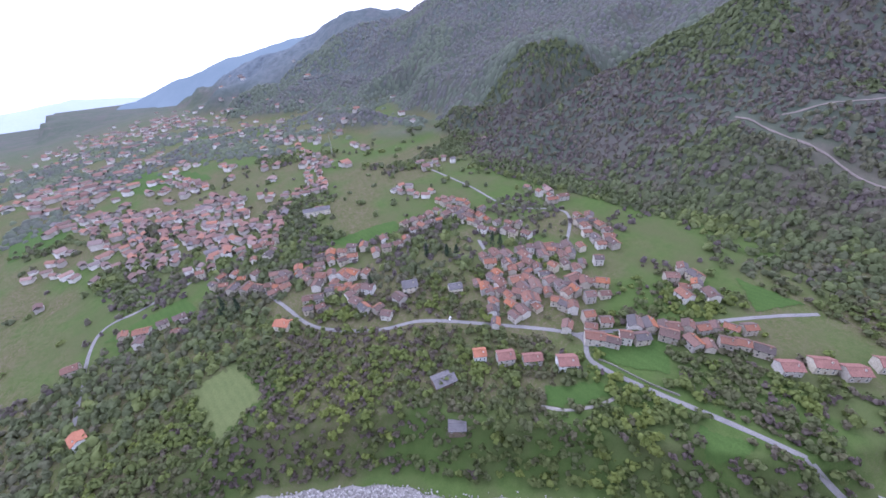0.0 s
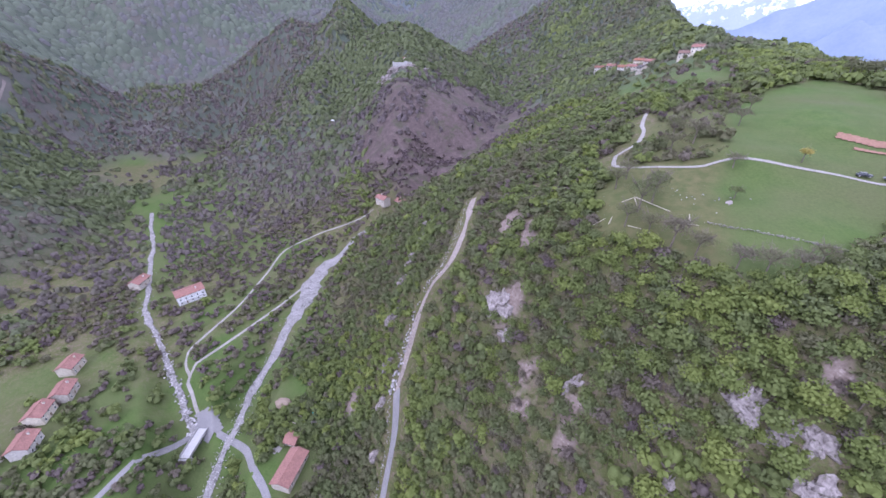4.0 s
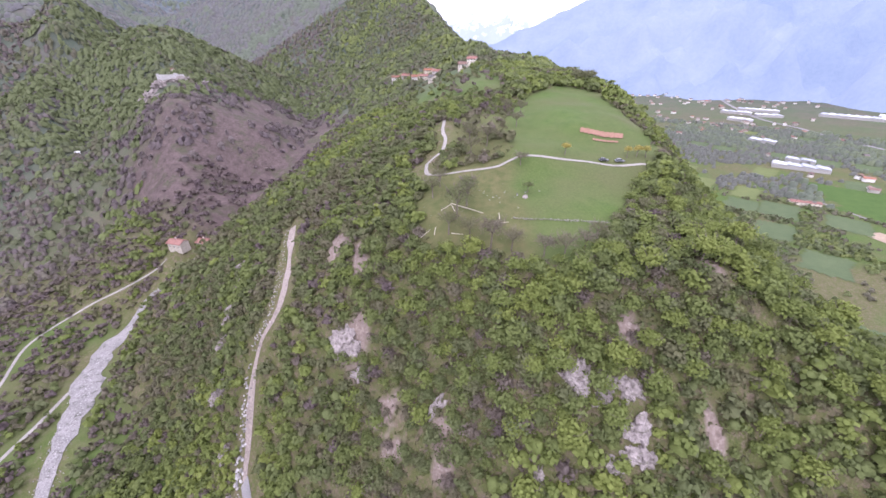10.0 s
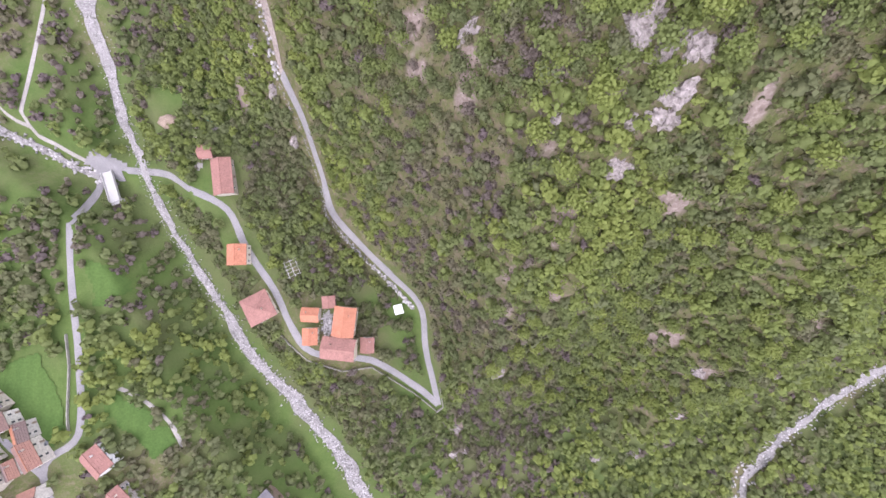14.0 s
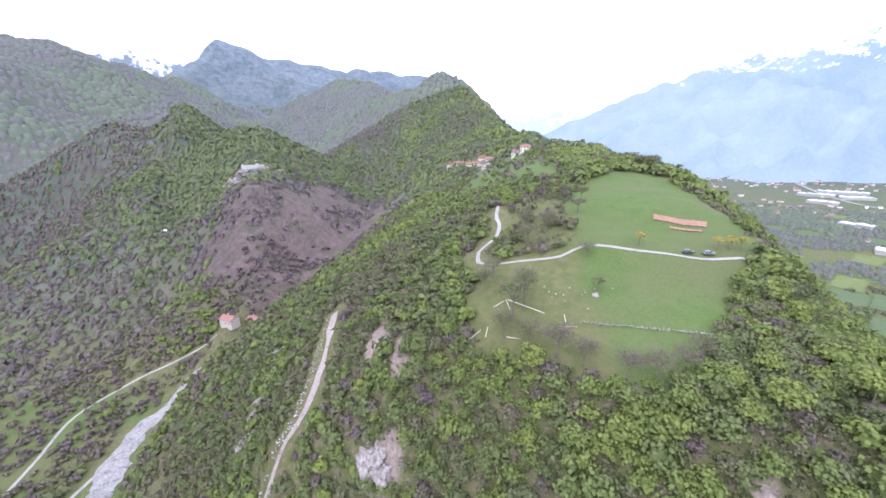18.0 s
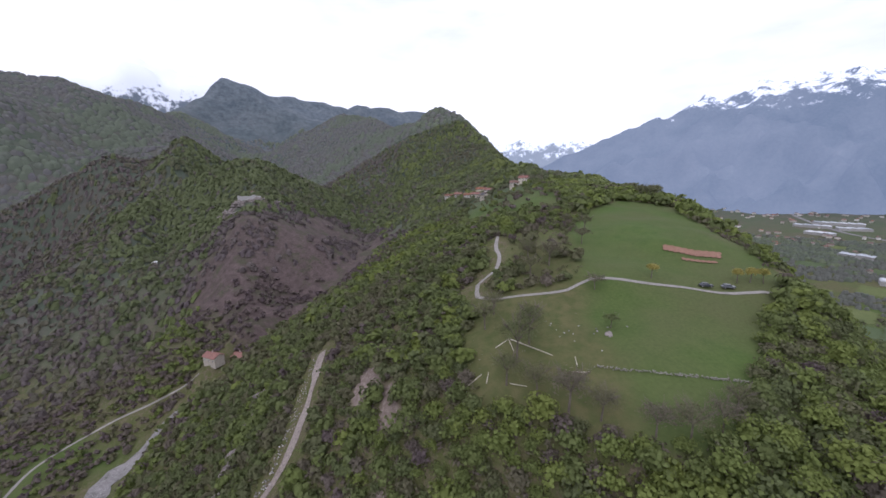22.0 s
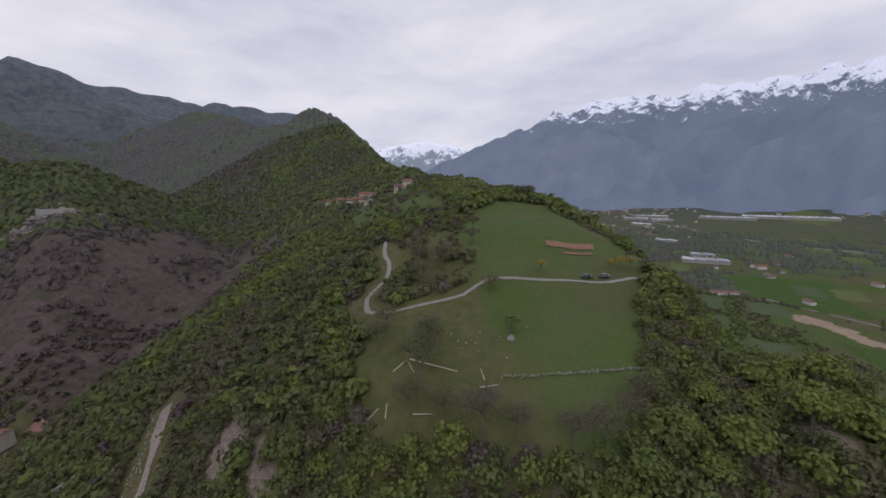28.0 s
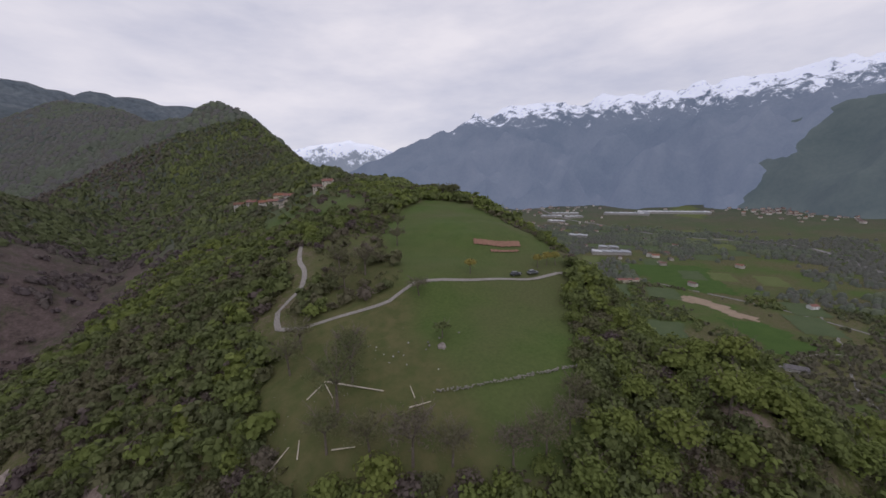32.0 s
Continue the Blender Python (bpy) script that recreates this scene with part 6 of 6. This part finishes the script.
NEEDLES = two_tone("dark_needles", (0.02, 0.035, 0.02), (0.04, 0.06, 0.032), 2.0, 0.3)
for k, (x, y, h, s, t) in enumerate(((76, 136, 6.4, 2.1, 0.985), (105, 133, 6, 2.0, 0.98), (109.5, 133, 6.2, 2.2, 0.985), (114, 132.5, 6.2, 2.1, 0.97))):
    tree(x, y, h, s, t, 300 + k, "small tree with golden yellow spring leaves in the meadow", 300, group="yellow meadow trees")
tree(121, 132, 5.5, 2.8, 0.2, 310, "round russet-brown bush tree at the lane's end", 300)
for k, (x, y, h, s, t) in enumerate(((30, 86, 12, 5.6, 0.24), (21, 104, 14, 6.0, 0.5), (26, 110, 13, 5.2, 0.5), (17, 97, 10, 4.6, 0.42), (45, 158, 12, 6.0, 0.3), (38, 166, 11, 5.5, 0.4), (55, 134, 6.5, 4.2, 0.3), (36, 152, 10, 5.2, 0.36), (14, 122, 10, 4.8, 0.4), (24, 92, 9, 4.5, 0.36), (66, 178, 9, 4.6, 0.3), (74, 196, 10, 4.6, 0.4), (70, 214, 9, 4.2, 0.34), (28, 118, 9, 4.4, 0.44), (18, 130, 9, 4.4, 0.38), (36, 82, 9, 4.2, 0.3), (45, 76, 8, 4.0, 0.22), (51, 74, 9, 4.4, 0.3), (58, 75, 8, 3.8, 0.25), (64, 79, 8, 3.6, 0.34))):
    tree(x, y, h, s, t, 330 + k, "nearly bare spring tree with a thin brownish crown", 210, bare=True, group="bare meadow trees")
tree(51, 112, 5.0, 2.6, 0.6, 350, "green shrub beside stones in the meadow", 240)
for k, (x, y, h) in enumerate(((206, 503, 17), (213, 500, 15), (222, 506, 12))):
    tree(x, y, h, 3.6, 0.5, 360 + k, "tall dark tree on the ridge skyline", 240, conifer=(k == 2), group="ridge trees")
for k, (x, y) in enumerate(((140, 268), (147, 272), (153, 277), (159, 283), (165, 290), (150, 285))):
    tree(x, y, 13, 4.2, 0.42, 370 + k, "tall thin tree in the row above the pasture", 200, group="row of pasture trees")
for k, (x, y) in enumerate(((-226, -262), (-218, -268), (-205, -285), (-260, -242), (-268, -238), (-140, -296), (-40, -380), (-30, -392), (-25, -384), (-300, -300), (-90, -520), (-10, -640))):
    tree(x, y, 13 + k % 4 * 2, 3.4, 0.5, 380 + k, "dark conifer in a village garden", 220, conifer=True, group="garden conifers")
tree(-58, -300, 6, 3, 0.02, 395, "small purple-leaved garden tree by the house", 240)

# broad trees round the crags: a few kinds, then copies
rt = random.Random(5)
stock = [tree(0, 0, 8.5 + k, 3.6 + 0.35 * k, t, 400 + k, lab, 330, group="broad trees round the crags") for k, (t, lab) in enumerate(((0.86, "broad tree in bright yellow-green spring leaf"), (0.78, "fresh green broad-leaved tree on the slope"), (0.68, "mid-green broad-leaved tree on the slope"), (0.91, "yellow-green tree in new leaf")))]
first = list(stock)
spots = []
while len(spots) < 150:
    x, y = rt.uniform(24, 165), rt.uniform(-95, 76)
    if any((x - a) ** 2 + (y - b) ** 2 < 46 for a, b in spots) or bool(open_ground(np.array([x]), np.array([y]))[0]):
        continue
    spots.append((x, y))
for x, y in spots:
    pick = rt.choice(stock)
    m = pose(x, y, ground_z(x, y) - 0.6, 0, 0, rt.uniform(0, 360))
    if pick in first:
        first.remove(pick)
        pick.matrix_basis = m
    else:
        copy_thing(pick, m)

# ---- on the meadow -------------------------------------------------------------------
wall_line = [(40, 97), (47, 93.5), (54, 91), (66, 89), (79, 88)]
top = new("stone_wall")
px, py = beside(wall_line, 220, 0.14, 9)
stone_me = []
for k in range(5):
    bm = bmesh.new()
    bmesh.ops.create_icosphere(bm, subdivisions=1, radius=0.2)
    for v in bm.verts:
        v.co = Vector((v.co.x * 1.3, v.co.y, v.co.z * 0.8)) * (1 + 0.3 * noise.noise(v.co * 3 + Vector((k * 9, 0, 0))))
    me = bpy.data.meshes.new("stone")
    bm.to_mesh(me)
    bm.free()
    me.materials.append(WALLSTONE)
    stone_me.append(me)
for k in range(len(px)):
    s = part("stone", stone_me[k % 5], None, top)
    s.matrix_basis = pose(px[k], py[k], ground_z(px[k], py[k]) + 0.1 + 0.2 * (k % 3), rt.uniform(-20, 20), rt.uniform(-20, 20), rt.uniform(0, 360))
tagged(top, "low dry-stone wall with logs across the meadow", "wall")


def felled_log(x0, y0, x1, y1, girth, label, lift=0.2):
    z0, z1 = ground_z(x0, y0) + lift, ground_z(x1, y1) + lift
    bm = bmesh.new()
    d = Vector((x1 - x0, y1 - y0, z1 - z0))
    bmesh.ops.create_cone(bm, cap_ends=True, segments=8, radius1=girth, radius2=girth * 0.6, depth=d.length)
    for v in bm.verts:
        v.co.x += 0.06 * noise.noise(Vector((x0, v.co.z * 0.6, 0)))
    bm.transform(Matrix.Translation((Vector((x0, y0, z0)) + Vector((x1, y1, z1))) / 2) @ d.to_track_quat("Z", "Y").to_matrix().to_4x4())
    ob = part("log", bm, LOG)
    return tagged(ob, label, "log", "felled logs in the meadow")


for x0, y0, x1, y1, g in ((16, 111, 21, 114, 0.16), (21, 113.5, 31, 103, 0.2), (20.5, 113, 21, 108, 0.14), (7, 103, 11, 103.5, 0.15), (12, 100, 13, 103, 0.14), (18, 97, 22, 95, 0.15), (12, 91, 14, 94, 0.13), (26, 86, 30, 83, 0.14), (36, 97.5, 36.5, 101, 0.13), (34, 96, 38.5, 95, 0.16)):
    felled_log(x0, y0, x1, y1, g, "pale felled trunk lying in the grass")
boulders("meadow_stones", beside([(8, 105), (20, 112), (30, 118), (44, 112), (50, 108)], 45, 5.0, 14), 0.08, 0.3, "scattered stones in the meadow grass", 14)
tagged(outcrop(49, 108.5, 1.5, 1.2, 1.2, 77), "grey boulder beside a shrub in the meadow", "rock")


def parked_car(x, y, turn, paint, label):
    top = new("car")
    top.matrix_world = pose(x, y, ground_z(x, y) + 0.3, 0, 0, turn)
    bm = boxed((-2.1, 2.1, -0.86, 0.86, 0.3, 0.85))
    bmesh.ops.bevel(bm, geom=bm.edges[:], offset=0.12, segments=2, affect="EDGES")
    part("body", bm, paint, top)
    bm = bmesh.new()
    lo = [(-1.7, -0.8), (1.0, -0.8), (1.0, 0.8), (-1.7, 0.8)]
    hi = [(-1.3, -0.65), (0.4, -0.65), (0.4, 0.65), (-1.3, 0.65)]
    a = [bm.verts.new((p[0], p[1], 0.85)) for p in lo]
    b = [bm.verts.new((p[0], p[1], 1.42)) for p in hi]
    for i in range(4):
        bm.faces.new((a[i], a[(i + 1) % 4], b[(i + 1) % 4], b[i]))
    bm.faces.new(b)
    part("cabin_glass", bm, GLASS, top)
    part("roof", boxed((-1.32, 0.42, -0.66, 0.66, 1.42, 1.47)), paint, top)
    for wx in (-1.3, 1.3):
        for wy in (-0.8, 0.8):
            bm = bmesh.new()
            bmesh.ops.create_cone(bm, cap_ends=True, segments=14, radius1=0.33, radius2=0.33, depth=0.2)
            bm.transform(pose(wx, wy, 0.33, 90))
            w = part("wheel", bm, RUBBER, top)
            bm = bmesh.new()
            bmesh.ops.create_cone(bm, cap_ends=True, segments=10, radius1=0.2, radius2=0.2, depth=0.22)
            bm.transform(pose(wx, wy, 0.33, 90))
            part("rim", bm, CONCRETE, w)
    return tagged(top, label, "car")


RUBBER = two_tone("tyre_rubber", (0.02, 0.02, 0.02), (0.035, 0.035, 0.035), 9, 1)
DARK_PAINT = two_tone("dark_car_paint", (0.03, 0.035, 0.045), (0.045, 0.05, 0.06), 6, 1, rough=0.3, spec=0.5)
GREY_PAINT = two_tone("grey_car_paint", (0.12, 0.13, 0.14), (0.16, 0.17, 0.18), 6, 1, rough=0.3, spec=0.5)
parked_car(93, 131.6, -12, DARK_PAINT, "dark car parked beside the meadow lane")
parked_car(100, 130.4, -12, GREY_PAINT, "dark grey car parked beside the meadow lane")
parked_car(-201, -100, 60, GREY_PAINT, "grey car parked by the village street")
parked_car(-158, -206, 30, WHITE, "white van-like car on the village lane")

# ---- by the stream -----------------------------------------------------------------------
bridge = new("bridge")
bridge.matrix_world = pose(-186, 36, ground_z(-196, 40) + 0.5, 0, 0, 20)
part("deck", boxed((-3.0, 3.0, -9, 9, -0.6, 0.1)), CONCRETE, bridge)
for s in (-1, 1):
    part("parapet", boxed((s * 2.9 - 0.15, s * 2.9 + 0.15, -9, 9, 0.1, 0.95)), CONCRETE, bridge)
    part("abutment", boxed((-3.2, 3.2, s * 9 - 1.2, s * 9 + 1.2, -5, -0.6)), CONCRETE, bridge)
tagged(bridge, "short concrete road bridge over the torrent", "bridge")
for x, y, r0, mat_, lab in ((-125.5, 72, 2.6, TEAL, "teal tarpaulin over a round heap"), (-119, 66.5, 2.0, AMBER, "orange sheet over a small heap"), (-147, 69, 5.0, TIMBER, "round heap of brushwood and timber")):
    bm = bmesh.new()
    bmesh.ops.create_icosphere(bm, subdivisions=3, radius=1)
    for v in bm.verts:
        v.co *= 1 + 0.22 * noise.noise(v.co * 2.3 + Vector((x, y, 0)))
    bm.transform(Matrix.Translation((x, y, ground_z(x, y) + 0.35)) @ Matrix.Diagonal((r0, r0 * 0.8, r0 * 0.4, 1)))
    tagged(part("covered_heap", bm, mat_), lab, "heap")
for k in range(9):
    x, y = -134.5 + 0.5 * k % 3, 50 + k * 2.3
    felled_log(x - 2.2, y, x + 2.2, y + 0.4, 0.35, "stacked timber beside the yard", 0.4)

# garden frame of white poles on the terrace
top = new("pergola")
gx, gy = -83, -9
top.matrix_world = pose(gx, gy, ground_z(gx, gy), 0, 0, 24)
for a in (-3.2, 0, 3.2):
    for b in (-4.2, 0, 4.2):
        part("post", boxed((a - 0.09, a + 0.09, b - 0.09, b + 0.09, -2.0, 2.3)), CONCRETE, top)
    part("beam", boxed((a - 0.1, a + 0.1, -5.2, 5.2, 2.3, 2.48)), CONCRETE, top)
for b in (-4.2, -2.1, 0, 2.1, 4.2):
    part("crossbar", boxed((-4.2, 4.2, b - 0.08, b + 0.08, 2.49, 2.63)), CONCRETE, top)
tagged(top, "weathered pale pergola frame on a garden terrace", "pergola")


def parapet(line, high, label):
    """A low wall that follows the ground along a line, one block a stretch."""
    wall = new("roadside_wall")
    for p, q in zip(line[:-1], line[1:]):
        n = max(1, int(math.hypot(q[0] - p[0], q[1] - p[1]) / 3.5))
        for k in range(n):
            (x0, y0), (x1, y1) = [(p[0] + (q[0] - p[0]) * f, p[1] + (q[1] - p[1]) * f) for f in (k / n, (k + 1) / n)]
            half = math.hypot(x1 - x0, y1 - y0) / 2
            b = part("block", boxed((-half, half, -0.22, 0.22, -2.5, high)), WALLSTONE, wall)
            b.matrix_basis = pose((x0 + x1) / 2, (y0 + y1) / 2, max(ground_z(x0, y0), ground_z(x1, y1)) + 0.3, 0, 0, math.degrees(math.atan2(y1 - y0, x1 - x0)))
    return tagged(wall, label, "wall")


parapet([(-92, -45), (-86, -53), (-76, -61), (-56, -68), (-40, -66.5), (-16, -83), (-2, -95), (2, -92), (0, -80)], 0.7, "low grey stone wall along the outside of the hairpin road")
parapet([(-191, -96), (-192, -86), (-192, -60), (-194, -44)], 0.8, "pale stone wall between the lane and the village green")
parapet([(-205, -106), (-243, -66), (-262, -46)], 0.8, "stone wall along the green below the terraced houses")
place_house(-271, 523, 60, 5, 8, 3.2, 1.2, PLASTER, RED, "small old house with a faded roof above the crag", chimneys=0, bays=1)
place_house(-343, 425, 20, 3.6, 5, 2.4, 0.7, WHITE, WHITE, "small white hut on the open hillside", chimneys=0, bays=1, category="hut")

pylon = new("radio_mast")
mx, my = -330, -690
pylon.matrix_world = pose(mx, my, ground_z(mx, my))
for sx in (-1, 1):
    for sy in (-1, 1):
        bm = bmesh.new()
        a = [bm.verts.new((sx * 1.6 + dx, sy * 1.6 + dy, -1)) for dx, dy in ((-.15, -.15), (.15, -.15), (.15, .15), (-.15, .15))]
        b = [bm.verts.new((sx * 0.3 + dx, sy * 0.3 + dy, 42)) for dx, dy in ((-.1, -.1), (.1, -.1), (.1, .1), (-.1, .1))]
        for i in range(4):
            bm.faces.new((a[i], a[(i + 1) % 4], b[(i + 1) % 4], b[i]))
        bm.faces.new(b)
        part("leg", bm, CONCRETE, pylon)
for k in range(8):
    z = k * 5.2 + 1
    w = 1.6 - 1.3 * z / 42
    part("brace", boxed((-w, w, -w, -w + 0.15, z, z + 0.15), (-w, w, w - 0.15, w, z, z + 0.15), (-w, -w + 0.15, -w + 0.15, w - 0.15, z, z + 0.15), (w - 0.15, w, -w + 0.15, w - 0.15, z, z + 0.15)), CONCRETE, pylon)
tagged(pylon, "tall pale lattice mast above the village", "mast")

# ruined walls on the crag
ruin = new("ruined_walls")
ruin.matrix_world = pose(-262, 500, ground_z(-262, 500) + 4.5, 0, 0, 15)
part("wall", boxed((-14, 14, -0.6, 0.6, -8, 0.4)), CONCRETE, ruin)
part("wall", boxed((-14.6, -13.4, 0.62, 9, -8, 1.2)), CONCRETE, ruin)
part("wall", boxed((3, 7, 1.2, 5, -8, 1.8)), CONCRETE, ruin)
tagged(ruin, "pale ruined stone walls on a crag", "ruin")
